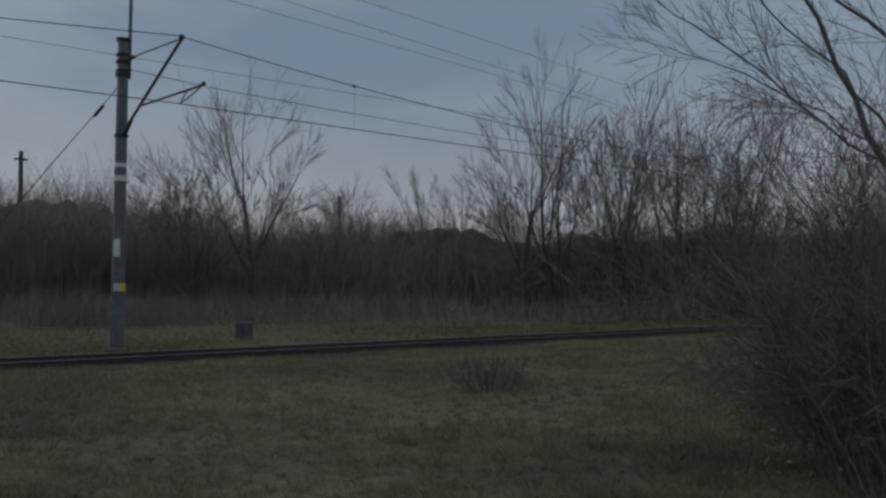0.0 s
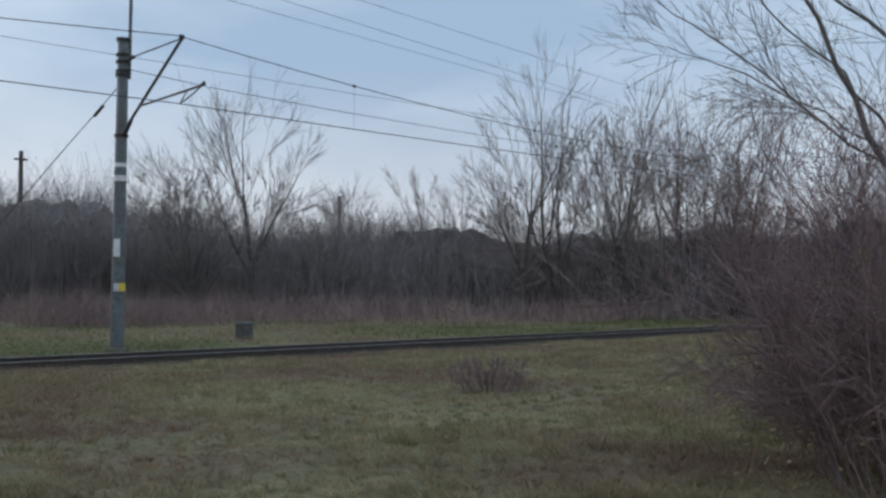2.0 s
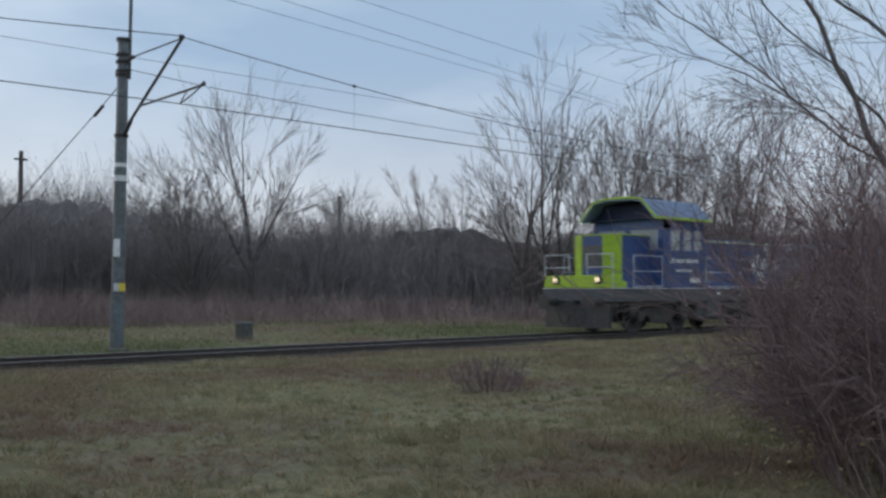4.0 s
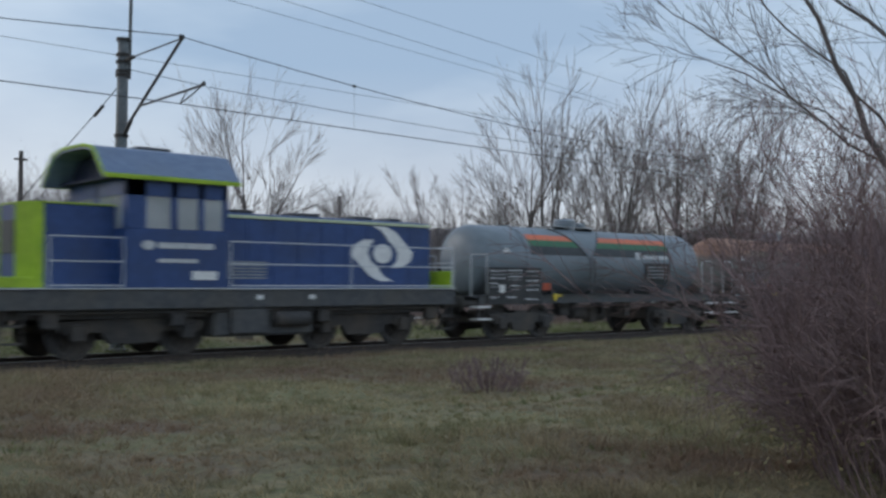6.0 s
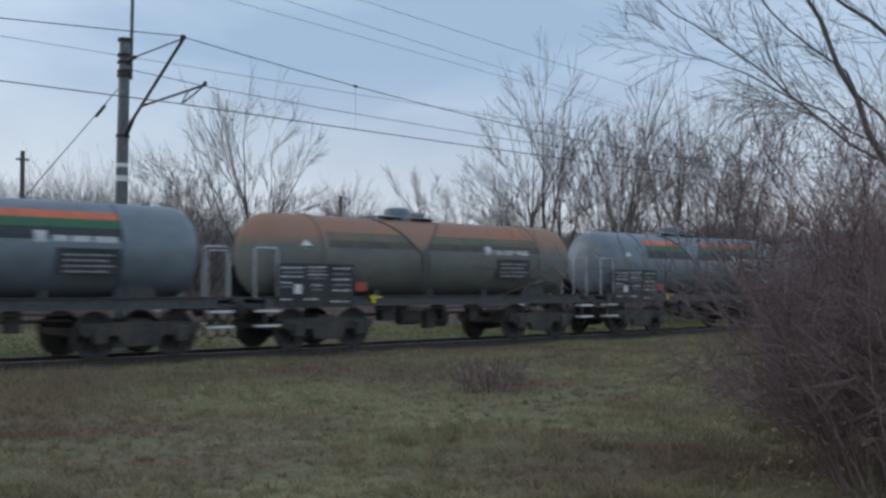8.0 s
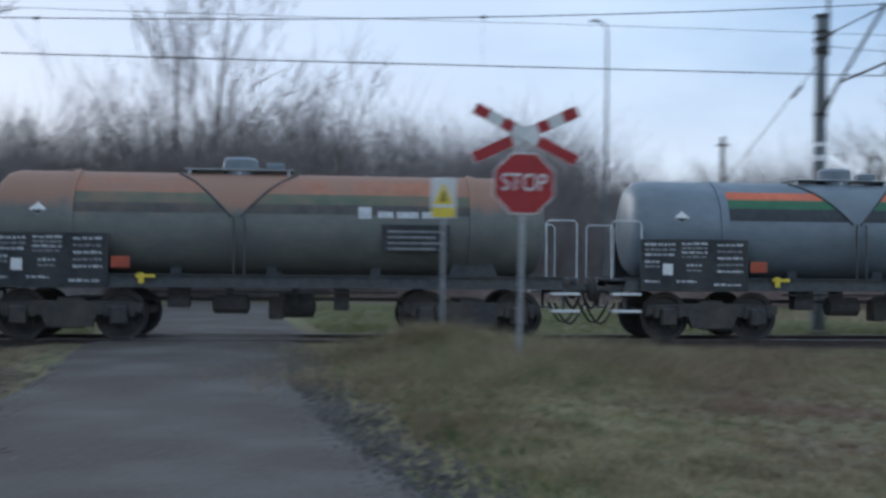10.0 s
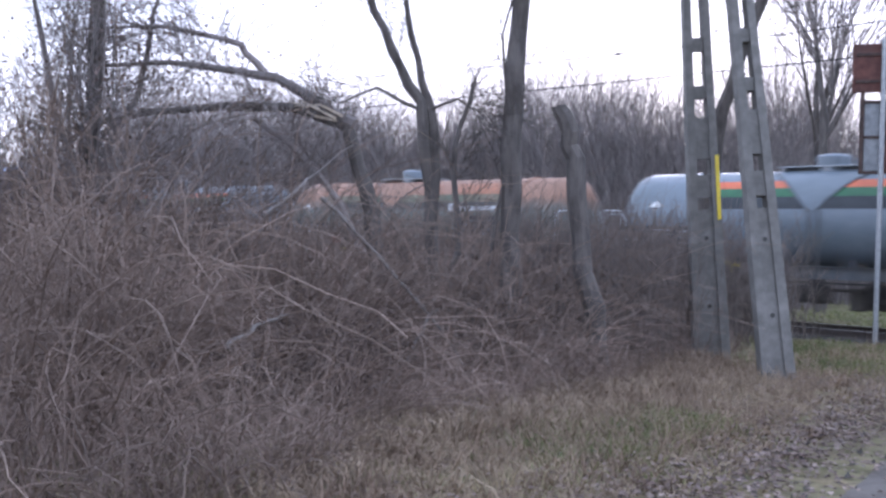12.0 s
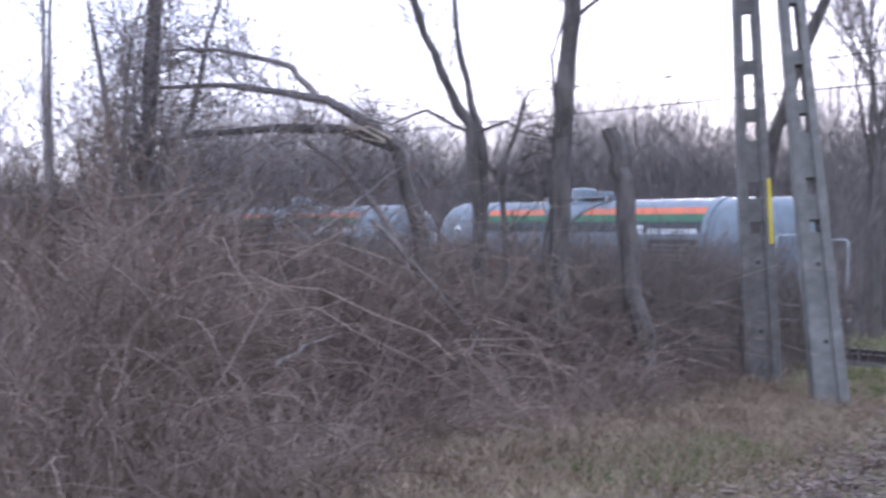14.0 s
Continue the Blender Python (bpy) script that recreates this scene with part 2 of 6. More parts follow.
def thing(name, label, category, m=None, group="", kind=""):
    ob = tagged(new(name), label, category, group, kind)
    ob.empty_display_size = 0.3
    if m is not None:
        ob.matrix_basis = m
    return ob


def lone(name, shape, material, label, category, kind="", smooth=False, group=""):
    return tagged(part(name, shape, material, None, "", smooth), label, category, group, kind)


def hum(x, y, s=1.0):
    return noise.noise((x * s, y * s, 3.7))


# ---- ground, road, track ----
TRACK_Y, RAIL_Z, GAUGE = 20.9, 0.083, 1.435


def smooth01(a, b, x):
    t = min(1, max(0, (x - a) / (b - a)))
    return t * t * (3 - 2 * t)


def road_edges(y):
    """Left and right edge of the lane at y."""
    left = -1.7 - 2.9 * smooth01(-6, 21, y) - 0.4 * smooth01(14, 22, y)
    right = 1.55 - 1.75 * smooth01(1, 15, y)
    if y > 22:
        left -= (y - 22) * 0.10
        right -= (y - 22) * 0.10
    return left, right


def lie(x, y):
    """Height of the land."""
    flat = smooth01(1.6, 4.5, abs(y - TRACK_Y))
    l, r = road_edges(y)
    off = max(l - x, x - r, 0)
    verge = smooth01(0.1, 1.6, off)
    z = 0.05 * hum(x, y, 0.35) + 0.03 * hum(x, y, 1.3)
    z += 0.42 * math.exp(-((x - 1.5) / 1.15) ** 2 - ((y - 17.2) / 0.8) ** 2)      # hump before the rails
    z += 0.24 * math.exp(-((x - 3.0) / 1.9) ** 2 - ((y - 15.2) / 2.6) ** 2)      # mound round the crossing sign
    far = smooth01(60, 160, math.hypot(x, y))
    bed = 0.10 * (1 - smooth01(1.7, 3.0, abs(y - TRACK_Y))) * smooth01(0.2, 1.2, off)      # shallow cut of the track
    return z * flat * verge * (1 - far) - bed
def build_ground():
    s = Shape()
    xs = [-3000, -1200, -500, -220, -120] + [-80 + 1.0 * i for i in range(60)] + [-20 + 0.4 * i for i in range(113)] + [25.4 + 1.0 * i for i in range(66)] + [120, 220, 500, 1200, 3000]
    ys = [-3000, -1000, -300, -80, -30] + [-12 + 0.4 * i for i in range(95)] + [26.2 + 1.2 * i for i in range(50)] + [120, 220, 500, 1200, 3000]
    for y in ys:
        for x in xs:
            s.v.append((x, y, lie(x, y)))
    w = len(xs)
    s.f = [(j * w + i, j * w + i + 1, (j + 1) * w + i + 1, (j + 1) * w + i) for j in range(len(ys) - 1) for i in range(w - 1)]
    me = mesh_of("ground", s, M_ground)
    me.shade_smooth()
    tagged(new("ground", me), "rough autumn meadow of green and brown grass", "ground", kind="structure")


def build_road():
    s, n = Shape(), 8
    ys = [-14 + 0.5 * i for i in range(66)] + [22.6 + 1.5 * i for i in range(14)]
    for y in ys:
        l, r = road_edges(y)
        wob = 0.10 * hum(0.0, y, 1.3)
        for i in range(n + 1):
            u = i / n
            z = 0.022 + 0.035 * math.sin(math.pi * u) + 0.006 * hum(10 * u, y, 1.1)
            if abs(y - TRACK_Y) < 1.8:
                z = max(z, RAIL_Z - 0.012)
            if i in (0, n):
                z = -0.06
            s.v.append((l + (r - l) * u + wob * (2 * u - 1), y, z))
    for j in range(len(ys) - 1):
        for i in range(n):
            a = j * (n + 1) + i
            s.f.append((a, a + 1, a + n + 2, a + n + 1))
    me = mesh_of("road", s, M_asphalt, True)
    tagged(new("road", me), "narrow worn grey asphalt lane over the crossing", "road", kind="structure")
    # loose stones along both edges
    rng, g = random.Random(5), Shape()
    for i in range(4600):
        y = rng.uniform(1.5, 18.6)
        l, r = road_edges(y)
        right = rng.random() < 0.95
        x = (r + rng.gauss(-0.35, 0.33)) if right else (l + rng.gauss(0.05, 0.28))
        q = rng.uniform(0.01, 0.035)
        z = 0.03 + max(0.0, lie(x, y))
        a = rng.uniform(0, 6.28)
        g.add([(x + q * math.cos(a + k * 2.1) * (1 + 0.4 * rng.random()), y + q * math.sin(a + k * 2.1), z - 0.02) for k in range(3)] + [(x + q * 0.2, y, z + q * 0.7)],
              [(0, 1, 3), (1, 2, 3), (2, 0, 3)])
    lone("gravel", g, M_gravel, "loose grey gravel along the lane's edges", "gravel", "stuff")


def build_track():
    track = thing("railway_track", "single railway track with rusty rails on dark ballast", "railway track", kind="structure")
    bed = Shape().prism([(TRACK_Y - 2.1, -0.15), (TRACK_Y - 1.5, -0.07), (TRACK_Y + 1.5, -0.07), (TRACK_Y + 2.1, -0.15)], -150, 150, "x")
    part("ballast_bed", bed, M_ballast, track)
    for side in (-1, 1):
        y = TRACK_Y + side * (GAUGE / 2 + 0.035)
        outline = [(-0.065, -0.075), (0.065, -0.075), (0.065, -0.06), (0.012, -0.045), (0.012, 0.035), (0.036, 0.045), (0.036, 0.079), (-0.036, 0.079), (-0.036, 0.045), (-0.012, 0.035), (-0.012, -0.045), (-0.065, -0.06)]
        rail = part("rail", Shape().prism([(y + a, b) for a, b in outline], -150, 150, "x"), M_rail, track)
        part("rail_head", Shape().box(-150, 150, y - 0.028, y + 0.028, 0.079, RAIL_Z), M_railtop, rail, "bright worn running surface")
    rng, stones = random.Random(8), Shape()
    for i in range(9000):
        x, y = rng.uniform(-22, 42), TRACK_Y + rng.uniform(-1.75, 1.75)
        l, r = road_edges(y)
        if l - 0.1 < x < r + 0.1 or abs(abs(y - TRACK_Y) - 0.75) < 0.09:
            continue
        q, a, z = rng.uniform(0.025, 0.055), rng.uniform(0, 6.28), -0.085
        stones.add([(x + q * math.cos(a + k * 2.1), y + q * math.sin(a + k * 2.1), z) for k in range(3)] + [(x, y, z + q * 0.9)], [(0, 1, 3), (1, 2, 3), (2, 0, 3)])
    tagged(part("ballast_stones", stones, M_ballast, track), kind="stuff")
    sleeper = mesh_of("sleeper", Shape().box(-0.12, 0.12, -1.3, 1.3, -0.2, -0.055, 0.012), M_sleeper)
    for i in range(130):
        x = -30 + 0.62 * i
        if -5.6 < x < 0.4:
            continue
        ob = new("sleeper", sleeper)
        ob.parent, ob.location = track, (x, TRACK_Y, 0)


build_ground()
build_road()
build_track()
# ---- the train: x runs from the front backwards, z from the rail's top ----
M_navy = mat("navy_blue_paint", (0.024, 0.058, 0.175), (0.034, 0.076, 0.22), 5, 0.58, 0, 0.03, (0.036, 0.055, 0.115), 0.9, 0.5)
# navy paint darkened to carry the shade under the cab roof's overhang
M_gable = mat("shaded_navy_paint", (0.008, 0.014, 0.04), (0.012, 0.02, 0.055), 5, 0.8, 0, 0.03)
M_lime = mat("lime_yellow_paint", (0.30, 0.47, 0.015), (0.40, 0.56, 0.03), 6, 0.5, 0, 0.03, (0.18, 0.26, 0.02), 1.1, 0.4)
M_edge = mat("pale_lime_edge", (0.50, 0.58, 0.36), (0.60, 0.66, 0.46), 6, 0.5, 0, 0)
M_roof = mat("dull_blue_roof_paint", (0.115, 0.165, 0.27), (0.165, 0.225, 0.34), 6, 0.5, 0, 0.03, (0.15, 0.19, 0.27), 1.0, 0.5)
# underframe and bogie base colours are lifted to stand for haze
M_frame = mat("hazy_grey_underframe", (0.058, 0.062, 0.07), (0.10, 0.105, 0.112), 8, 0.8, 0.0, 0.1, (0.11, 0.10, 0.085), 1.0, 0.5)
M_bogie = mat("hazy_bogie_iron", (0.0384, 0.0384, 0.0416), (0.0736, 0.0704, 0.0688), 9, 0.9, 0.0, 0.2, (0.115, 0.095, 0.075), 1.5, 0.6)
M_white = mat("white_paint", (0.68, 0.68, 0.68), (0.82, 0.82, 0.81), 7, 0.55, 0, 0.02)
M_pale = mat("pale_grey_lettering", (0.45, 0.46, 0.48), (0.62, 0.63, 0.64), 7, 0.6, 0, 0)
M_handrail = mat("silver_handrail", (0.50, 0.52, 0.55), (0.66, 0.68, 0.70), 8, 0.45, 0.2, 0)
# pale, partly diffuse glass: the sky's reflection is put into its colour
M_glass = mat("sky_tinted_glass", (0.80, 0.85, 0.88), (0.86, 0.9, 0.92), 3, 0.06, 0, 0)
M_glass.node_tree.nodes["Principled BSDF"].inputs["Transmission Weight"].default_value = 0.72
M_glass.node_tree.nodes["Principled BSDF"].inputs["IOR"].default_value = 1.3
M_dim = mat("worn_lettering", (0.20, 0.21, 0.22), (0.33, 0.34, 0.35), 7, 0.7, 0, 0)
M_tank = mat("blue_grey_tank_paint", (0.165, 0.20, 0.235), (0.21, 0.245, 0.28), 4, 0.42, 0, 0.03, (0.115, 0.14, 0.15), 1.2, 0.5, stretch=(0.6, 1, 1))
M_tankblack = mat("black_spill_coating", (0.024, 0.027, 0.031), (0.045, 0.047, 0.05), 7, 0.7, 0, 0.05, (0.08, 0.076, 0.07), 1.3, 0.5)
M_orange = mat("orange_stripe_paint", (0.62, 0.13, 0.055), (0.74, 0.18, 0.08), 5, 0.5, 0, 0, (0.45, 0.14, 0.08), 1.5, 0.5)
M_green = mat("green_stripe_paint", (0.025, 0.12, 0.055), (0.035, 0.16, 0.07), 5, 0.5, 0, 0, (0.06, 0.11, 0.07), 1.5, 0.4)
M_blackstripe = mat("black_stripe_paint", (0.022, 0.026, 0.03), (0.04, 0.045, 0.05), 5, 0.5, 0, 0)
M_red = mat("orange_red_plate", (0.40, 0.075, 0.035), (0.48, 0.10, 0.05), 5, 0.6, 0, 0, (0.25, 0.07, 0.05), 3.0, 0.6)
M_yellow = mat("yellow_paint", (0.70, 0.52, 0.04), (0.80, 0.62, 0.08), 5, 0.55, 0, 0)
M_lamp = glow("headlight_glow", (1.0, 0.80, 0.45), 0.9)
M_rustorange = mat("dull_orange_stripe", (0.35, 0.15, 0.09), (0.43, 0.195, 0.12), 4, 0.75, 0, 0, (0.32, 0.19, 0.14), 1.2, 0.8)
M_rustgreen = mat("dull_green_stripe", (0.10, 0.13, 0.09), (0.16, 0.16, 0.11), 4, 0.7, 0, 0, (0.24, 0.16, 0.11), 1.4, 0.7)


def rusty_tank_paint():
    """Grey-green tank with rust-brown dust lying on its upper half."""
    m = mat("rust_dusted_tank_paint", (0.15, 0.165, 0.155), (0.20, 0.20, 0.18), 4, 0.7, 0, 0.08, (0.10, 0.10, 0.095), 1.2, 0.5, stretch=(0.6, 1, 1))
    n, l = m.node_tree.nodes, m.node_tree.links
    p = n["Principled BSDF"]
    old = p.inputs["Base Color"].links[0].from_socket
    tc, sep, nz = n.new("ShaderNodeTexCoord"), n.new("ShaderNodeSeparateXYZ"), n.new("ShaderNodeTexNoise")
    nz.inputs["Scale"].default_value, nz.inputs["Detail"].default_value = 1.7, 5.0
    l.new(tc.outputs["Object"], sep.inputs[0])
    l.new(tc.outputs["Object"], nz.inputs["Vector"])
    add = n.new("ShaderNodeMath")
    add.operation = "MULTIPLY_ADD"
    add.inputs[1].default_value = 0.7
    l.new(nz.outputs["Fac"], add.inputs[0])
    l.new(sep.outputs["Z"], add.inputs[2])
    mr = n.new("ShaderNodeMapRange")
    for i, v in ((1, 2.72), (2, 3.0), (3, 0.0), (4, 0.92)):
        mr.inputs[i].default_value = v
    l.new(add.outputs[0], mr.inputs[0])
    mx = n.new("ShaderNodeMix")
    mx.data_type = "RGBA"
    mx.inputs[7].default_value = (0.34, 0.185, 0.125, 1)
    l.new(mr.outputs[0], mx.inputs[0])
    l.new(old, mx.inputs[6])
    l.new(mx.outputs[2], p.inputs["Base Color"])
    return m


M_rusttank = rusty_tank_paint()


def wheelset_shape(r):
    s = Shape().tube([(0, -0.9, 0), (0, 0.9, 0)], 0.075, 10)
    for side in (-1, 1):
        y = side * 0.75
        prof = [(-0.065, r * 0.93), (-0.04, r), (0.05, r), (0.055, r + 0.028), (0.07, r + 0.028), (0.07, r * 0.85), (0.03, r * 0.8), (0.02, r * 0.3), (0.09, r * 0.22), (0.09, 0.07)]
        s.lathe([(-0.065, 0.08)] + prof if side > 0 else [(-a, b) for a, b in [(-0.065, 0.08)] + prof], 22, "y", (0, y, 0))
        # web holes, so that a turning wheel reads as turning
        for k in range(4):
            a = k * math.pi / 2
            s.tube([(0.55 * r * math.cos(a), y - 0.07, 0.55 * r * math.sin(a)), (0.55 * r * math.cos(a), y + 0.07, 0.55 * r * math.sin(a))], r * 0.12, 8)
    return s


WHEELSETS = []        # (object, centre, wheel radius)


def add_wheelsets(parent, xs, r, mesh):
    for x in xs:
        ob = new("wheelset", mesh)
        ob.parent = parent
        WHEELSETS.append((ob, (x, 0, r), r))


def add_bogie(parent, x, base, r, material):
    s = Shape()
    h = base / 2
    for side in (-1, 1):
        y = side * 0.98
        s.prism([(x - h - 0.42, r + 0.05), (x - h - 0.42, r + 0.22), (x - h * 0.5, r + 0.26), (x + h * 0.5, r + 0.26), (x + h + 0.42, r + 0.22), (x + h + 0.42, r + 0.05), (x + h * 0.55, r + 0.0), (x + h * 0.45, r - 0.22), (x - h * 0.45, r - 0.22), (x - h * 0.55, r)], y - 0.07, y + 0.07)
        for e in (-h, h):
            s.box(x + e - 0.15, x + e + 0.15, y - 0.13 + side * 0.05, y + 0.13 + side * 0.05, r - 0.17, r + 0.17, 0.03)
            for q in (-0.22, 0.22):
                s.lathe([(r - 0.02, 0.07), (r + 0.2, 0.07)], 8, "z", (x + e + q, y + side * 0.06, 0))
        s.box(x - 0.28, x + 0.28, y - 0.06, y + 0.06 + side * 0.04, r - 0.25, r + 0.1, 0.02)
    s.box(x - 0.25, x + 0.25, -0.98, 0.98, r + 0.02, r + 0.32, 0.03)
    for e in (-h - 0.36, h + 0.36):
        s.box(x + e - 0.06, x + e + 0.06, -0.98, 0.98, r + 0.0, r + 0.14)
    part("bogie", s, material, parent)


def add_buffers(parent, x, way, z=0.98):
    for side in (-1, 1):
        y = side * 0.875
        s = Shape().lathe([(0, 0.13), (0.06, 0.13), (0.07, 0.10), (0.34, 0.10), (0.35, 0.065), (0.55, 0.065), (0.56, 0.20), (0.59, 0.235), (0.61, 0.235), (0.62, 0.15)], 16, "x")
        s.v = [(x + way * a, y + b, z + c) for a, b, c in s.v]
        part("buffer", s, M_bogie, parent, smooth=True)
    hook = Shape().box(min(x, x + way * 0.32), max(x, x + way * 0.32), -0.05, 0.05, z - 0.07, z + 0.06, 0.015)
    pts = [(x + way * (0.25 + 0.37 * u), 0, z - 0.05 - 0.34 * math.sin(math.pi * u)) for u in [i / 6 for i in range(7)]]
    hook.tube(pts, 0.03, 6)
    for dy in (-0.28, 0.3):
        hook.tube([(x + way * 0.62 * u, dy, z - 0.28 - 0.42 * math.sin(math.pi * u)) for u in [i / 6 for i in range(7)]], 0.022, 6)
    part("coupling", hook, M_bogie, parent)


def rails(s, x0, x1, y, z0, zs, posts, r=0.016):
    for z in zs:
        s.tube([(x0, y, z), (x1, y, z)], r, 6)
    for i in range(posts):
        x = x0 + (x1 - x0) * i / max(1, posts - 1)
        s.tube([(x, y, z0), (x, y, zs[-1])], r * 1.1, 6)


def build_locomotive():
    loco = thing("locomotive", "blue and lime diesel shunting locomotive with raised cab", "locomotive")
    L = 11.6
    part("underframe", Shape().box(0.0, L, -1.42, 1.42, 0.98, 1.38, 0.02).box(0.3, L - 0.3, -1.1, 1.1, 0.8, 0.98), M_frame, loco, "dark grey underframe")
    part("walkway", Shape().box(-0.01, L + 0.01, -1.46, 1.46, 1.382, 1.41, 0.008), M_handrail, loco, "pale walkway edge")
    # front hood: blue, with lime chamfered corners
    hood = part("front_hood", Shape().prism([(-0.42, 1.41), (-0.42, 3.06), (0.42, 3.06), (0.42, 1.41)], 0.74, 0.78, "x").prism([(0.78, -0.42), (1.0, -0.86), (2.56, -0.86), (2.56, 0.86), (1.0, 0.86), (0.78, 0.42)], 1.41, 3.06, "z"), M_navy, loco)
    for side in (-1, 1):
        corner = Shape().prism([(0.735, side * 0.40), (0.715, side * 0.44), (0.95, side * 0.885), (1.10, side * 0.885), (1.10, side * 0.85), (0.79, side * 0.40)], 1.412, 3.07, "z")
        part("corner_panel", corner, M_lime, hood, "lime corner panel")
    part("hood_edge", Shape().prism([(0.74, -0.42), (0.96, -0.885), (2.56, -0.885), (2.56, 0.885), (0.96, 0.885), (0.74, 0.42)], 3.072, 3.10, "z"), M_lime, hood, "lime roof edge")
    part("windscreen_grille", Shape().box(0.715, 0.738, -0.36, 0.36, 2.1, 2.75, 0.008), M_frame, hood)
    # rear hood with door panels
    rear = Shape().prism([(-0.87, 1.41), (-0.87, 2.98), (-0.80, 3.07), (-0.3, 3.13), (0.3, 3.13), (0.80, 3.07), (0.87, 2.98), (0.87, 1.41)], 4.86, 11.2, "x")
    rh = part("rear_hood", rear, M_navy, loco)
    for i in range(9):
        for side in (-1, 1):
            x = 5.0 + i * 0.685
            part("hood_door", Shape().box(x, x + 0.655, side * 0.878 - 0.008, side * 0.878 + 0.008, 1.5, 2.92, 0.006), M_navy, rh)
    for side in (-1, 1):
        part("roof_edge", Shape().box(4.88, 11.21, side * 0.875 - 0.03, side * 0.875 + 0.03, 2.965, 3.035, 0.01), M_edge, rh, "pale lime roof edge strip")
    for x, w in ((5.7, 0.5), (7.4, 0.7), (9.2, 0.55), (10.3, 0.4)):
        part("roof_hatch", Shape().box(x, x + w, -0.35, 0.35, 3.125, 3.21, 0.02), M_frame, rh)
    # cab with windows
    cab = Shape()
    x0, x1, w, zs, z0 = 2.56, 4.88, 1.40, 2.62, 3.62
    cab.box(x0, x1, -w, w, 1.41, zs, 0.02)
    cb = part("cab", cab, M_navy, loco)
    for a, b in ((x0, x0 + 0.42), (x0 + 0.98, x0 + 1.12), (x0 + 1.62, x0 + 1.74), (x1 - 0.12, x1)):
        for side in (-1, 1):
            part("window_post", Shape().box(a, b, side * w - 0.05 * (side > 0), side * w + 0.05 * (side < 0), zs, z0), M_navy, cb)
    for side in (-1, 1):
        part("window_lintel", Shape().box(x0, x1, min(side * w, side * (w - 0.05)), max(side * w, side * (w - 0.05)), 3.28, z0), M_navy, cb)
    for x in (x0, x1 - 0.05):
        for a, b in ((-w + 0.05, -w + 0.2), (-0.1, 0.1), (w - 0.2, w - 0.05)):
            part("window_post", Shape().box(x, x + 0.05, a, b, zs, z0), M_navy, cb)
        part("window_lintel", Shape().box(x, x + 0.05, -w + 0.05, w - 0.05, 3.3, z0), M_navy, cb)
    for a, b in ((x0 + 0.42, x0 + 0.98), (x0 + 1.12, x0 + 1.62), (x0 + 1.74, x1 - 0.12)):
        for side in (-1, 1):
            part("side_window", Shape().box(a + 0.01, b - 0.01, side * (w - 0.03) - 0.008, side * (w - 0.03) + 0.008, zs + 0.005, 3.275), M_glass, cb, "cab window glass")
    for x in (x0 + 0.02, x1 - 0.03):
        for a, b in ((-w + 0.2, -0.1), (0.1, w - 0.2)):
            part("end_window", Shape().box(x, x + 0.012, a + 0.01, b - 0.01, zs + 0.005, 3.295), M_glass, cb, "cab window glass")
    # wide roof with sloping sides, its front end an open gable coloured dark for shade
    rx0, rx1 = 2.02, 5.12
    roof = Shape().prism([(-1.52, 3.60), (-1.50, 3.70), (-0.98, 4.24), (-0.55, 4.33), (0.55, 4.33), (0.98, 4.24), (1.50, 3.70), (1.52, 3.60), (1.44, 3.60), (0.94, 4.16), (0.5, 4.25), (-0.5, 4.25), (-0.94, 4.16), (-1.44, 3.60)], rx0, rx1, "x")
    rf = part("cab_roof", roof, M_roof, loco, "pale blue cab roof with sloping sides")
    # white panel added so that the panes look as bright as reflected sky
    part("window_bounce_panel", Shape().box(x0 + 0.06, x1 - 0.06, -1.34, 1.34, 3.58, 3.62), M_white, rf, "added white panel that brightens the cab windows")
    part("gable_panel", Shape().box(x0 - 0.2, x1 + 0.05, -1.38, 1.38, 3.63, 3.68).prism([(-1.36, 3.69), (-0.92, 4.14), (0.92, 4.14), (1.36, 3.69)], rx0 + 0.56, rx0 + 0.60, "x").prism([(-1.36, 3.69), (-0.92, 4.14), (0.92, 4.14), (1.36, 3.69)], rx1 - 0.12, rx1 - 0.08, "x"), M_gable, rf, "navy gable, darkened for the roof's shade")
    for side in (-1, 1):
        part("eave_strip", Shape().box(rx0 - 0.01, rx1 + 0.01, min(side * 1.50, side * 1.545), max(side * 1.50, side * 1.545), 3.585, 3.68, 0.01), M_lime, rf, "lime eave")
        rim = Shape().tube([(rx0, side * 1.5, 3.66), (rx0, side * 0.97, 4.23), (rx0, side * 0.5, 4.32), (rx0, 0, 4.32)], 0.035, 5)
        part("gable_rim", rim, M_lime, rf, "lime rim")
    part("roof_box", Shape().box(3.3, 4.1, -0.35, 0.35, 4.33, 4.43, 0.03), M_frame, rf)
    # lime front beam with two lit lamps
    beam = part("front_panel", Shape().box(-0.03, 0.05, -1.36, 1.36, 1.41, 1.80, 0.02).box(0.05, 0.72, -1.36, -1.2, 1.41, 1.62, 0.02), M_lime, loco, "lime front panel")
    part("rear_panel", Shape().box(L - 0.05, L + 0.03, -1.36, 1.36, 1.41, 1.85, 0.02), M_lime, loco, "lime rear panel")
    for y in (-0.85, 0.85):
        lamp = part("headlight", Shape().lathe([(-0.10, 0.13), (-0.03, 0.15)], 16, "x", (0, y, 1.66)), M_frame, beam)
        part("lens", Shape().lathe([(-0.115, 0.08), (-0.102, 0.085)], 16, "x", (0, y, 1.66)), M_lamp, lamp, "lit warm headlight")
    # handrails
    for y in (-1.4, 1.4):
        for a, b, n in ((1.0, 2.5, 2), (4.95, 11.5, 3)):
            hr = Shape()
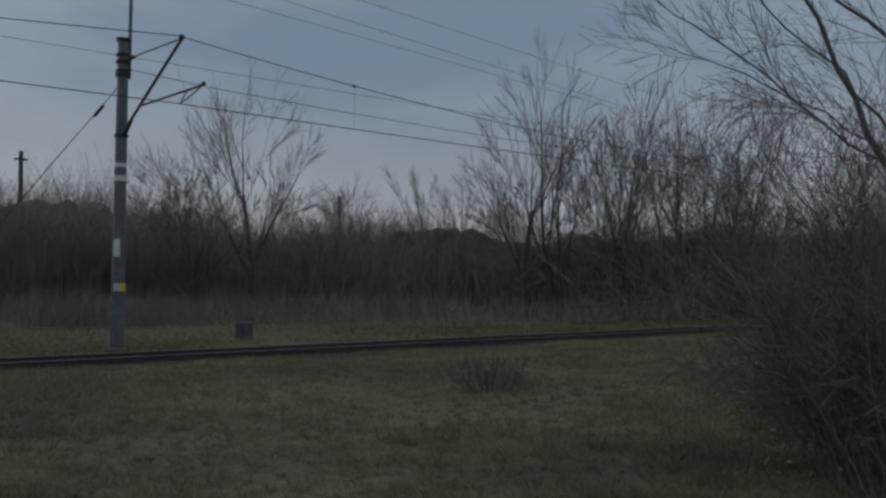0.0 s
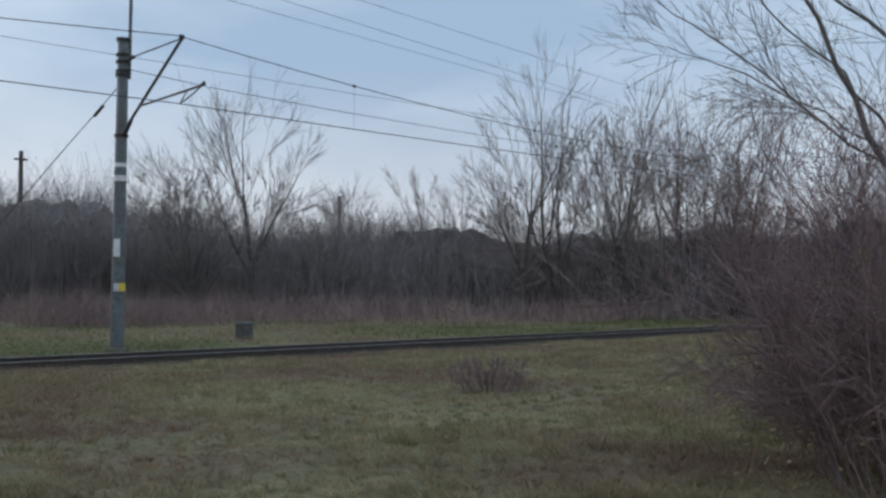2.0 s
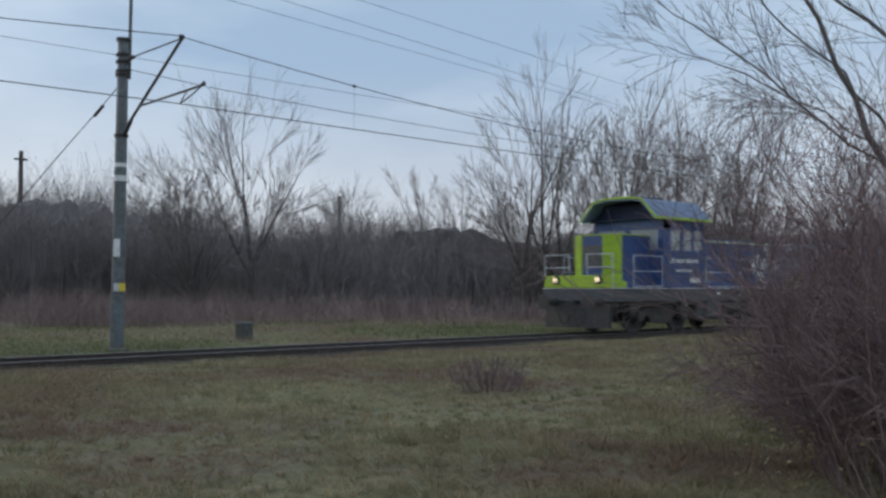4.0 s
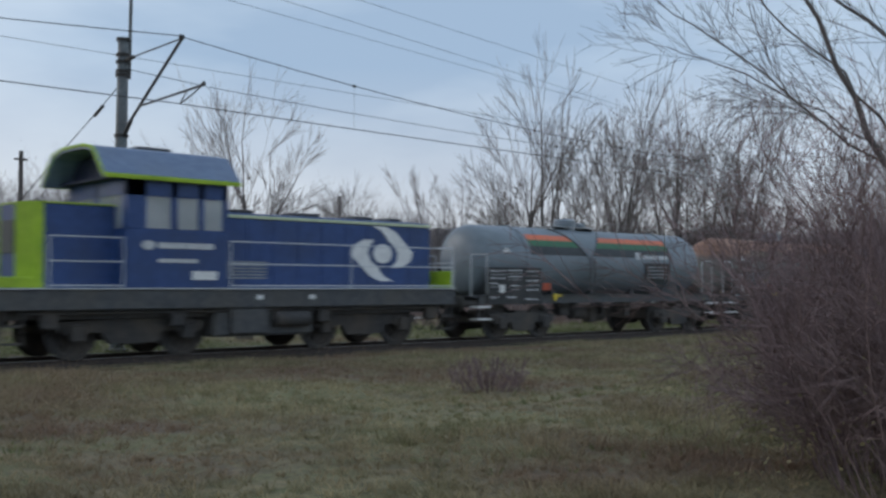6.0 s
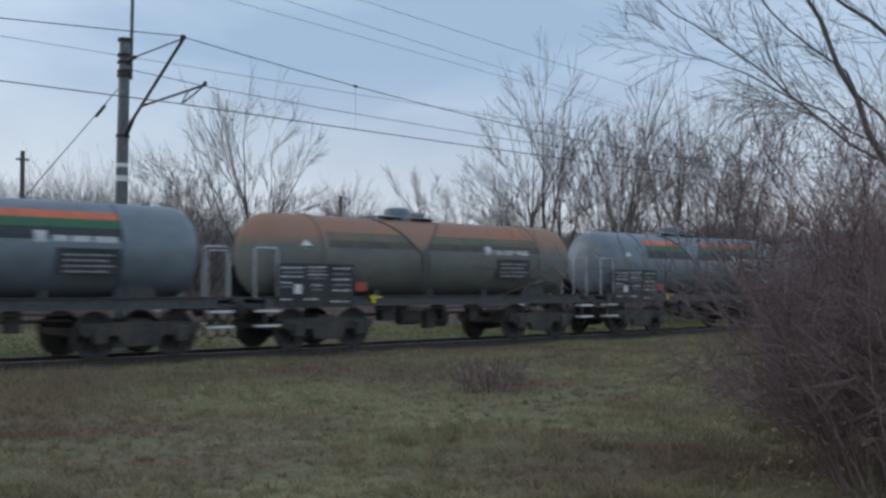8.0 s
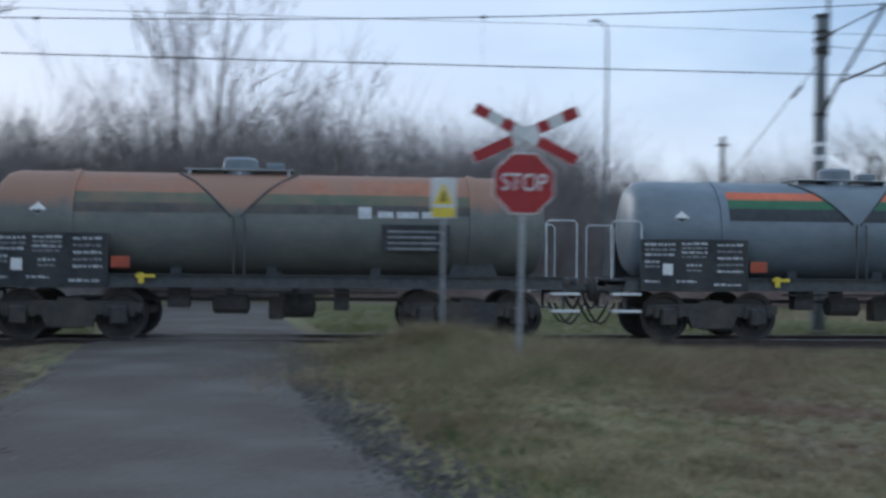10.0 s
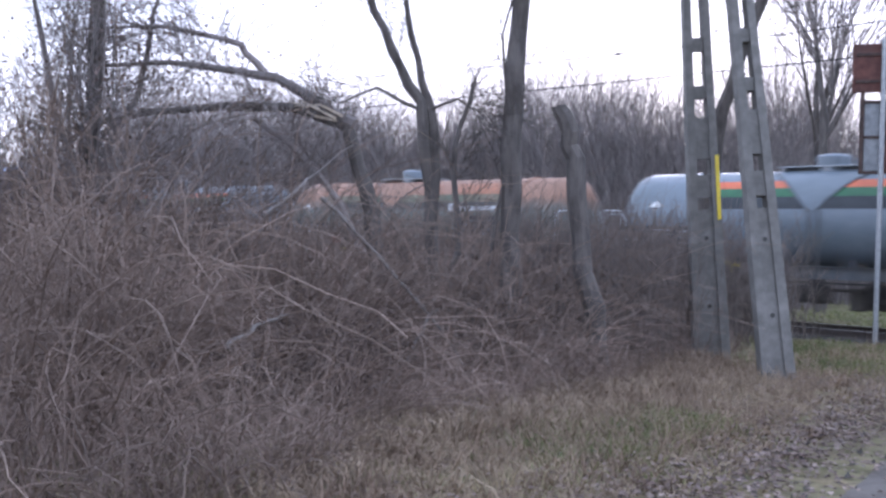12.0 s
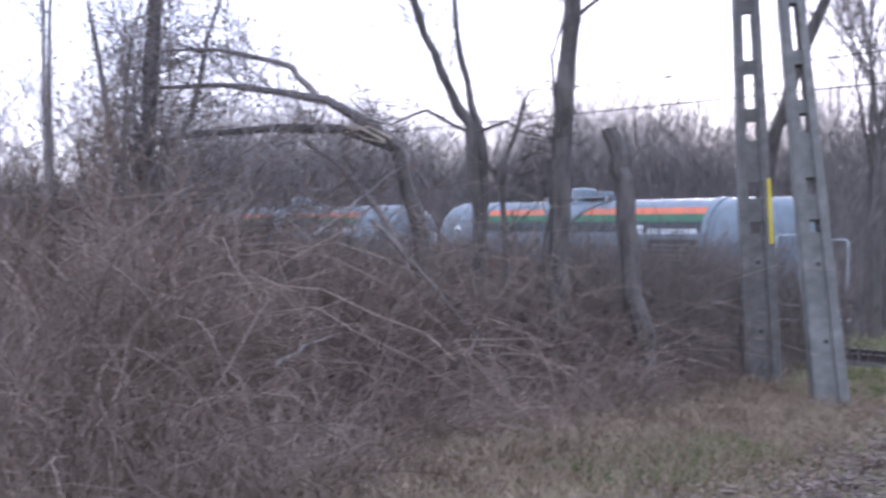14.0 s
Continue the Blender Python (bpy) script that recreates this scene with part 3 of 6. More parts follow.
            rails(hr, a, b, y, 1.41, (1.46, 1.93, 2.41), n, 0.013)
            part("handrail", hr, M_handrail, loco, "silver handrail", True)
    for x in (0.02, L - 0.02):
        for a, b in ((-1.36, -0.35), (0.35, 1.36)):
            hr = Shape()
            for z in (2.05, 2.45):
                hr.tube([(x, a, z), (x, b, z)], 0.016, 6)
            for y in (a, b):
                hr.tube([(x, y, 1.41), (x, y, 2.45)], 0.018, 6)
            part("handrail", hr, M_handrail, loco, "silver end handrail", True)
    # plain emblem: two pale crescents round a disc
    for side in (-1, 1):
        cx, cz, y = 9.6, 2.26, side * 0.90
        em = Shape()
        em.prism([(cx + 0.30 * math.cos(k * math.pi / 10), cz + 0.24 * math.sin(k * math.pi / 10)) for k in range(20)], y - 0.004, y + 0.004, "y")
        blade = ((-0.34, 0.68), (0.10, 0.68), (0.44, 0.54), (0.76, 0.25), (1.0, 0.05), (0.90, -0.20), (0.58, -0.34), (0.28, -0.34), (0.44, -0.18), (0.48, 0.0), (0.38, 0.20), (0.18, 0.31), (0.08, 0.45), (-0.08, 0.59))
        for turn in (1, -1):
            em.prism([(cx - side * turn * p, cz + turn * q) for p, q in blade], y - 0.004, y + 0.004, "y")
        part("emblem", em, M_white, rh, "large white emblem")
        yb = side * 1.412
        part("maker_mark", Shape().prism([(2.86, 2.28), (2.95, 2.37), (3.10, 2.37), (3.19, 2.30), (3.10, 2.19), (2.95, 2.19)], yb - 0.004, yb + 0.004), M_pale, cb, "small pale mark")
        for a, b, z, h in ((3.24, 3.86, 2.22, 0.12), (3.88, 4.52, 2.22, 0.12), (3.25, 4.15, 1.93, 0.08)):
            part("lettering_bar", Shape().box(a, b, yb - 0.004, yb + 0.004, z, z + h), M_pale, cb, "pale lettering bar")
        part("number_plate", Shape().box(4.02, 4.62, yb - 0.006, yb + 0.006, 1.58, 1.76), M_white, cb, "white plate")
        for x in (5.6, 7.0):
            part("marker_plate", Shape().box(x, x + 0.16, side * 1.424 - 0.006, side * 1.424 + 0.006, 1.16, 1.26), M_white, loco, "small white plate")
    # gear hung between the bogies and along the frame
    for side in (-1, 1):
        part("battery_box", Shape().box(5.0, 5.9, side * 1.34 - 0.06, side * 1.34 + 0.06, 0.42, 0.96, 0.02), M_frame, loco)
        part("air_tank", Shape().lathe([(6.05, 0.05), (6.1, 0.17), (7.0, 0.17), (7.05, 0.05)], 14, "x", (0, side * 1.36, 0.72)), M_bogie, loco, "", True)
        for x in (0.9, 3.6, 7.35, 10.7):
            part("sand_box", Shape().box(x, x + 0.34, side * 1.22 - 0.1, side * 1.22 + 0.1, 0.62, 0.98, 0.03), M_bogie, loco)
        part("brake_pipe", Shape().tube([(0.5, side * 1.3, 0.92), (11.1, side * 1.3, 0.92)], 0.03, 6), M_bogie, loco)
        for k in range(6):
            part("louvre", Shape().box(5.1, 6.2, side * 0.892 - 0.006, side * 0.892 + 0.006, 1.62 + 0.07 * k, 1.655 + 0.07 * k), M_dim, rh, "faint grey louvre")
    # under the frame
    part("fuel_tank", Shape().box(4.62, 7.2, -1.28, 1.28, 0.36, 1.02, 0.05), M_frame, loco)
    part("snow_plough", Shape().prism([(-0.12, 0.18), (0.06, 0.18), (0.2, 0.95), (0.0, 0.95)], -1.25, 1.25, "y"), M_bogie, loco)
    for x in (0.15, L - 0.5):
        for side in (-1, 1):
            st = Shape()
            for z in (0.35, 0.68):
                st.box(x, x + 0.38, side * 1.36 - 0.1, side * 1.36 + 0.1, z, z + 0.04)
            st.box(x, x + 0.03, side * 1.36 - 0.03, side * 1.36 + 0.03, 0.35, 1.1)
            st.box(x + 0.35, x + 0.38, side * 1.36 - 0.03, side * 1.36 + 0.03, 0.35, 1.1)
            part("steps", st, M_bogie, loco)
    add_bogie(loco, 2.9, 2.4, 0.52, M_bogie)
    add_bogie(loco, 8.9, 2.4, 0.52, M_bogie)
    wm = mesh_of("wheelset", wheelset_shape(0.52), M_bogie)
    add_wheelsets(loco, (1.7, 4.1, 7.7, 10.1), 0.52, wm)
    add_buffers(loco, 0.0, -1)
    add_buffers(loco, L, 1)
    return loco


TR, TZ = 1.0, 2.2      # tank radius and axis height


def tank_patch(s, side, a0, a1, x0, x1, lift, n=5):
    """A strip of the tank's skin between two angles above its waist, raised by lift."""
    k, r = len(s.v), TR + lift
    for i in range(n + 1):
        a = radians(a0 + (a1 - a0) * i / n)
        f0, f1 = (x0(i / n), x1(i / n)) if callable(x0) else (x0, x1)
        for x in (f0, f1):
            s.v.append((x, side * r * math.cos(a), TZ + r * math.sin(a)))
    for i in range(n):
        q = k + 2 * i
        s.f.append((q, q + 1, q + 3, q + 2))


def build_wagon(name, label, tank_m, stripes, clean):
    w = thing(name, label, "tank wagon", group="tank wagons of the train")
    L = 11.0
    fr = Shape()
    for side in (-1, 1):
        y = side * 1.0
        fr.box(0, L, y - 0.04, y + 0.04, 0.98, 1.22).box(0, L, y - 0.09, y + 0.09, 0.975, 0.995).box(0, L, y - 0.09, y + 0.09, 1.205, 1.225)
    for x in (0, 1.6, 3.4, 5.3, 7.4, 9.2, L - 0.16):
        fr.box(x, x + 0.16, -1.0, 1.0, 1.0, 1.2)
    fr.box(0, L, -0.2, 0.2, 1.02, 1.18)
    part("underframe", fr, M_frame, w, "dark steel underframe")
    end = [(0.21, 0.05), (0.215, 0.35), (0.25, 0.64), (0.32, 0.84), (0.43, 0.95), (0.60, TR)]
    h0 = 1.95 if clean else 1.62
    hoop = [(h0, TR), (h0 + 0.001, TR + 0.032), (h0 + 0.16, TR + 0.032), (h0 + 0.161, TR)]
    prof = end + hoop + [(L - 0.03 - a, r) for a, r in hoop[::-1]] + [(L - 0.03 - a, r) for a, r in end[::-1]]
    tank = part("tank", Shape().lathe(prof, 40, "x", (0, 0, TZ)), tank_m, w, "", True)
    for x in (1.3, 9.3):
        for side in (-1, 1):
            sad = Shape().prism([(x - 0.5, 1.22), (x + 0.5, 1.22), (x + 0.3, 1.62), (x - 0.3, 1.62)], side * 0.62 - 0.05, side * 0.62 + 0.05)
            part("saddle", sad, M_frame, w)
    for x in (3.6, 5.4, 7.4):
        part("tank_support", Shape().box(x - 0.1, x + 0.1, -0.55, 0.55, 1.2, 1.4), M_frame, w)
    for m, a0, a1 in stripes:
        for side in (-1, 1):
            for x0, x1 in ((h0 + 0.16, L - h0 - 0.19),):
                s = Shape()
                tank_patch(s, side, a0, a1, x0, x1, 0.004)
                part("stripe", s, m, tank, "painted stripe", True)
    for side in (-1, 1):
        s = Shape()
        tank_patch(s, side, 8, 72, lambda u: 4.75 - 0.10 - 1.05 * u, lambda u: 4.75 + 0.10 + 1.05 * u, 0.009, 8)
        part("spill_apron", s, tank_m, tank, "plain triangular spill apron", True)
        for way in (-1, 1):
            seam = []
            for k in range(9):
                u, r = k / 8, TR + 0.012
                a = radians(6 + 66 * u)
                seam.append((4.75 + way * (0.08 + 1.05 * u), side * r * math.cos(a), TZ + r * math.sin(a)))
            part("apron_edge", Shape().tube(seam, 0.022, 5), M_frame, tank, "dark raised edge")
        part("ladder", Shape().tube([(4.72, side * 1.05, 1.2), (4.72, side * 1.05, 2.3)], 0.018, 6).tube([(4.92, side * 1.05, 1.2), (4.92, side * 1.05, 2.3)], 0.018, 6), M_frame, w)
        # black data panel with pale bars
        y = side * 1.10
        data = part("data_panel", Shape().box(0.28, 2.45, y - 0.012, y + 0.012, 0.96, 1.98, 0.006), M_tankblack, w, "black data panel")
        yb = y + side * 0.016
        rng = random.Random(7)
        for cx, n, z, width, step in ((0.36, 3, 1.90, 0.62, 0.10), (0.36, 2, 1.56, 0.30, 0.09), (1.10, 4, 1.92, 0.52, 0.085), (1.2, 2, 1.50, 0.30, 0.10), (1.82, 5, 1.90, 0.52, 0.13), (0.36, 1, 1.18, 0.3, 0.1), (1.0, 1, 1.18, 0.4, 0.1), (1.75, 1, 1.12, 0.6, 0.1)):
            for k in range(n):
                x, row = cx, Shape()
                while x < cx + width * 0.95:
                    ln = rng.uniform(0.05, 0.16)
                    row.box(x, min(x + ln, cx + width), yb - 0.003, yb + 0.003, z - k * step - 0.045, z - k * step - 0.045 * rng.uniform(0.0, 0.35))
                    x += ln + 0.025
                part("lettering_bar", row, M_dim if k % 2 else M_pale, data)
        part("paper_label", Shape().box(0.72, 0.92, yb - 0.004, yb + 0.004, 1.28, 1.50), M_white, data, "white paper label")
        part("red_plate", Shape().box(2.5, 2.84, y - 0.01, y + 0.01, 1.34, 1.55, 0.004), M_red, w, "orange hazard plate")
        part("brake_handle", Shape().box(2.95, 3.3, y - 0.02, y + 0.02, 1.16, 1.22).box(3.0, 3.1, y - 0.02, y + 0.02, 1.05, 1.25), M_yellow, w, "yellow handle")
        # hazard diamond
        s = Shape()
        a = radians(12)
        for da, dx in ((-0.10, 0), (0, 0.16), (0.14, 0), (0, -0.16)):
            s.v.append((1.15 + dx, side * (TR + 0.006) * math.cos(a + da), TZ + (TR + 0.006) * math.sin(a + da)))
        s.f.append((0, 1, 2, 3))
        part("hazard_mark", s, M_white, tank, "white diamond mark")
        s = Shape()
        for da, dx in ((-0.09, 0), (-0.01, 0.13), (-0.01, -0.13)):
            s.v.append((1.15 + dx, side * (TR + 0.011) * math.cos(a + da), TZ + (TR + 0.011) * math.sin(a + da)))
        s.f.append((0, 1, 2))
        part("hazard_black", s, M_blackstripe, tank, "black lower corner")
        # operator's mark and lettering as bars
        for x0, x1, a0, a1 in ((7.05, 7.30, 6, 19), (7.42, 7.72, 7, 14), (7.78, 8.2, 7, 14), (8.26, 8.75, 7, 14)):
            s = Shape()
            tank_patch(s, side, a0, a1, x0, x1, 0.007, 3)
            part("operator_bar", s, M_pale, tank, "pale lettering bar")
        part("notice_panel", Shape().box(7.5, 8.8, side * 1.02 - 0.012, side * 1.02 + 0.012, 1.68, 2.2, 0.004), M_tankblack, w, "black notice panel")
        for k in range(4):
            nb = Shape().box(7.6, 8.65 - 0.12 * (k % 2), side * 1.036 - 0.003, side * 1.036 + 0.003, 2.05 - k * 0.11, 2.085 - k * 0.11)
            part("notice_bar", nb, M_dim, w)
    # walkway and dome on top
    wk = Shape().box(3.7, 5.8, -0.36, 0.36, TZ + TR + 0.04, TZ + TR + 0.07, 0.01)
    for x in (3.8, 4.75, 5.7):
        wk.box(x - 0.03, x + 0.03, -0.34, 0.34, TZ + TR - 0.12, TZ + TR + 0.04)
    part("top_walkway", wk, M_galv, w)
    part("dome_cover", Shape().lathe([(TZ + TR - 0.05, 0.34), (TZ + TR + 0.26, 0.34), (TZ + TR + 0.31, 0.28), (TZ + TR + 0.33, 0.1)], 20, "z", (4.75, 0, 0)).box(5.25, 5.6, -0.15, 0.15, TZ + TR + 0.1, TZ + TR + 0.22, 0.02), M_tank, w, "", True)
    # end platforms: hoops, steps
    for x, way in ((-0.28, 1), (L + 0.28, -1)):
        for side in (-1, 1):
            hp = Shape().tube([(x, side * 1.02, 1.2), (x, side * 1.02, 2.26), (x + way * 0.05, side * 1.02, 2.32), (x + way * 0.55, side * 1.02, 2.32), (x + way * 0.6, side * 1.02, 2.26), (x + way * 0.6, side * 1.02, 1.2)], 0.018, 6)
            part("end_hoop", hp, M_handrail, w, "pale tubular end hoop", True)
        part("end_platform", Shape().box(min(x, x + way * 0.3), max(x, x + way * 0.3), -1.04, 1.04, 1.16, 1.2), M_frame, w)
    for x in (-0.3, L - 0.25):
        for side in (-1, 1):
            for z in (0.55, 0.88):
                part("step", Shape().box(x, x + 0.55, side * 1.14 - 0.12, side * 1.14 + 0.12, z, z + 0.045), M_white, w, "pale step tread")
            part("step_hanger", Shape().box(x + 0.25, x + 0.3, side * 1.05 - 0.03, side * 1.05 + 0.03, 0.56, 1.0), M_frame, w)
    gear = Shape().lathe([(4.3, 0.1), (4.34, 0.19), (4.95, 0.19), (5.0, 0.1)], 14, "x", (0, -0.55, 0.66)).lathe([(5.5, 0.08), (5.55, 0.24), (6.2, 0.24), (6.25, 0.08)], 14, "x", (0, -0.2, 0.62))
    gear.box(3.5, 3.9, -0.9, -0.6, 0.6, 0.98, 0.02).box(6.6, 6.9, -0.85, -0.6, 0.55, 0.98, 0.02).tube([(2.9, -0.3, 0.75), (8.1, -0.3, 0.75)], 0.035, 6).tube([(3.2, -1.0, 0.9), (7.8, -1.0, 0.9)], 0.02, 6)
    for x in (4.6, 5.85):
        gear.box(x - 0.05, x + 0.05, -0.6, -0.15, 0.6, 1.0)
    gear.lathe([(1.0, 0.14), (1.25, 0.12), (1.35, 0.12)], 12, "z", (5.5, -0.35, 0)).box(5.35, 5.65, -0.5, -0.2, 0.36, 0.8, 0.03)
    part("brake_gear", gear, M_bogie, w)
    add_bogie(w, 1.75, 1.8, 0.46, M_bogie)
    add_bogie(w, 9.25, 1.8, 0.46, M_bogie)
    add_wheelsets(w, (0.85, 2.65, 8.35, 10.15), 0.46, WAGON_WHEELS)
    add_buffers(w, 0.0, -1)
    add_buffers(w, L, 1)
    return w


WAGON_WHEELS = mesh_of("wheelset", wheelset_shape(0.46), M_bogie)
BRIGHT = ((M_orange, 36, 48), (M_green, 24, 36), (M_blackstripe, 9, 24))
M_dullblack = mat("dusty_black_stripe", (0.075, 0.072, 0.07), (0.12, 0.112, 0.105), 4, 0.8, 0, 0, (0.15, 0.12, 0.10), 1.3, 0.6)
DULL = ((M_rustorange, 34, 58), (M_rustgreen, 21, 34), (M_dullblack, 10, 21))
locomotive = build_locomotive()
WAGONS = [
    build_wagon("tank_wagon", "grey tank wagon with orange, green and black stripes", M_tank, BRIGHT, True),
    build_wagon("tank_wagon", "tank wagon covered in rust-brown dust, stripes faded", M_rusttank, DULL, False),
    build_wagon("tank_wagon", "grey tank wagon with orange, green and black stripes", M_tank, BRIGHT, True),
    build_wagon("tank_wagon", "grey tank wagon with bright stripes, last of the train", M_tank, BRIGHT, True),
]


def front_at(t):
    """Place of the locomotive's front beam along the track."""
    u = t - 7.0
    return -2.43095 - 9.52896 * u - 0.08985 * u * u + 0.00486 * u ** 3 + 0.6 * smooth01(10.9, 12.3, t)


def motions():
    times = [0.5 * i for i in range(29)]
    trains = [(locomotive, 0.0)] + [(w, 12.84 + 12.25 * i) for i, w in enumerate(WAGONS)]
    for ob, back in trains:
        walk(ob, [(t, pose(front_at(t) + back, TRACK_Y, RAIL_Z)) for t in times])
    for ob, c, r in WHEELSETS:
        rows, t = [], 0.0
        while t <= 14.0:
            rows.append((t, pose(*c, 0, math.degrees((front_at(t) - front_at(0)) / r), 0)))
            t += 2 / FPS
        walk(ob, rows)
# ---- overhead line ----
MAST = (11.42, 23.75)


def build_mast():
    mast = thing("catenary_mast", "grey steel railway catenary mast with white bands", "mast", pose(MAST[0], MAST[1], 0, 0.4, 0.5, 0))
    pole = part("pole", Shape().lathe([(-0.3, 0.165), (2.6, 0.158), (2.61, 0.15), (5.2, 0.14), (7.55, 0.125), (7.58, 0.11)], 18, "z"), M_steel, mast, "", True)
    part("footing", Shape().lathe([(-0.2, 0.3), (0.03, 0.28), (0.07, 0.2)], 14, "z"), M_concrete, mast)
    for z, h in ((4.08, 0.14), (4.42, 0.10)):
        part("white_band", Shape().lathe([(z, 0.149), (z + h, 0.149)], 18, "z"), M_white, pole, "white painted band")
    part("white_plate", Shape().box(-0.22, -0.06, -0.19, -0.165, 2.25, 2.68, 0.006), M_white, mast, "white number plate")
    part("yellow_plate", Shape().box(-0.06, 0.10, -0.185, -0.165, 1.42, 1.62, 0.006), M_yellow, mast, "yellow plate")
    part("grey_plate", Shape().box(-0.20, -0.07, -0.185, -0.165, 1.42, 1.62, 0.006), M_pale, mast)
    for z in (5.15, 6.62, 6.72, 6.95, 7.12, 7.5):
        part("collar", Shape().lathe([(z, 0.17), (z + 0.07, 0.17)], 14, "z"), M_dark, mast)
    part("aerial_rod", Shape().tube([(0.17, 0, 6.6), (0.18, 0, 10.5)], 0.045, 8), M_steel, mast)
    # cantilever: a steep strut up to the bearer wire, a light arm out to the contact wire
    cy = TRACK_Y - MAST[1]
    arm = Shape()
    arm.tube([(0, -0.18, 5.2), (0, -0.5, 5.52)], 0.05, 8).tube([(0, -0.45, 5.5), (0, cy + 0.02, 7.05)], 0.036, 8)
    arm.tube([(0, cy + 0.02, 7.05), (0, cy - 0.02, 7.16)], 0.06, 8)
    part("cantilever_strut", arm, M_dark, mast)
    part("stay_wire", Shape().tube([(0, -0.15, 7.0), (0, -0.45, 7.03), (0, cy + 0.02, 7.08)], 0.018, 6).tube([(0, -0.2, 7.0), (0, -0.55, 7.03)], 0.05, 8), M_dark, mast)
    reg = Shape().tube([(0, -0.95, 5.80), (0, cy - 0.95, 5.90)], 0.028, 8).tube([(0, cy - 0.95, 5.90), (0, cy - 0.55, 5.76), (0, cy, 5.62)], 0.018, 6).tube([(0, cy - 0.3, 5.86), (0, cy - 0.02, 5.66)], 0.014, 6)
    reg.tube([(0, cy - 0.95, 5.90), (0, cy - 1.03, 5.94)], 0.045, 8)
    part("steady_arm", reg, M_dark, mast)
    # feeder arm and the guy that runs down behind
    part("guy_wire", Shape().tube([(-0.24, 0.5, 5.96), (-0.33, 0.8, 5.72)], 0.04, 8).tube([(-0.08, 0.1, 6.36), (-2.6, 7.7, 0.1)], 0.012, 5), M_dark, mast)
    return mast


def sag(x, x0, x1, z, drop):
    u = (x - x0) / (x1 - x0)
    return z - 4 * drop * u * (1 - u)


def wire(name, label, pts, r=0.010):
    lone(name, Shape().tube(pts, r, 5), M_wire, label, "wire", group="overhead wires")


def build_wires():
    a, m, b = -34.0, MAST[0], 52.0
    steps = [a + (m - a) * i / 24 for i in range(24)] + [m + (b - m) * i / 24 for i in range(25)]
    low = lambda x: sag(x, a, m, 5.60, 0.05) if x < m else sag(x, m, b, 5.60, 0.14)
    high = lambda x: sag(x, a, m, 7.12, 0.92) if x < m else sag(x, m, b, 7.12, 1.1)
    wire("contact_wire", "thin dark contact wire above the track", [(x, TRACK_Y, low(x)) for x in steps], 0.012)
    wire("bearer_wire", "thin dark bearer wire above the contact wire", [(x, TRACK_Y, high(x)) for x in steps], 0.011)
    for x in (-14.5, -5.8, 2.95, 16.4, 27.5, 34.0):
        lone("dropper_wire", Shape().tube([(x, TRACK_Y, low(x)), (x, TRACK_Y, high(x))], 0.003, 4).box(x - 0.05, x + 0.05, TRACK_Y - 0.02, TRACK_Y + 0.02, high(x) - 0.03, high(x) + 0.03), M_wire, "thin dropper with a dark clamp", "wire", group="droppers")
    wire("feeder_wire", "faint second wire beyond the mast", [(-30 + 5 * i, 26.5, 7.8 + 0.02 * math.sin(i)) for i in range(21)], 0.007)
    wire("feeder_wire", "thin wire running on from the mast", [(m, MAST[1] - 0.3, 6.78), (14, 23.7, 6.68), (18, 23.75, 6.56), (24, 23.75, 6.44), (34, 23.75, 6.4), (52, 23.75, 6.7)], 0.009)
    for x0, y0, x1, y1 in ((24.7, 40.6, 47.9, 44.3), (26.3, 38.9, 45.9, 42.7), (29.0, 36.6, 46.6, 39.4)):
        pts = [(x0 + (x1 - x0) * u, y0 + (y1 - y0) * u, 14.5) for u in (-1.0, -0.5, 0, 0.5, 1, 1.5, 2)]
        wire("power_line", "faint high power line against the sky", pts, 0.011)


# ---- crossing signs, lamp, posts ----
M_signred = mat("sign_red", (0.3, 0.009, 0.012), (0.375, 0.015, 0.018), 5, 0.45, 0, 0, (0.33, 0.03, 0.03), 1.5, 0.4)
M_signwhite = mat("sign_white", (0.62, 0.62, 0.61), (0.76, 0.76, 0.74), 5, 0.5, 0, 0, (0.5, 0.5, 0.48), 2, 0.4)
M_rust = mat("rusty_panel", (0.085, 0.035, 0.03), (0.17, 0.07, 0.055), 6, 0.85, 0.1, 0.3, (0.10, 0.06, 0.055), 1.4, 0.6)
M_rustframe = mat("dark_rusty_frame", (0.05, 0.035, 0.032), (0.10, 0.065, 0.055), 7, 0.8, 0.2, 0.2)


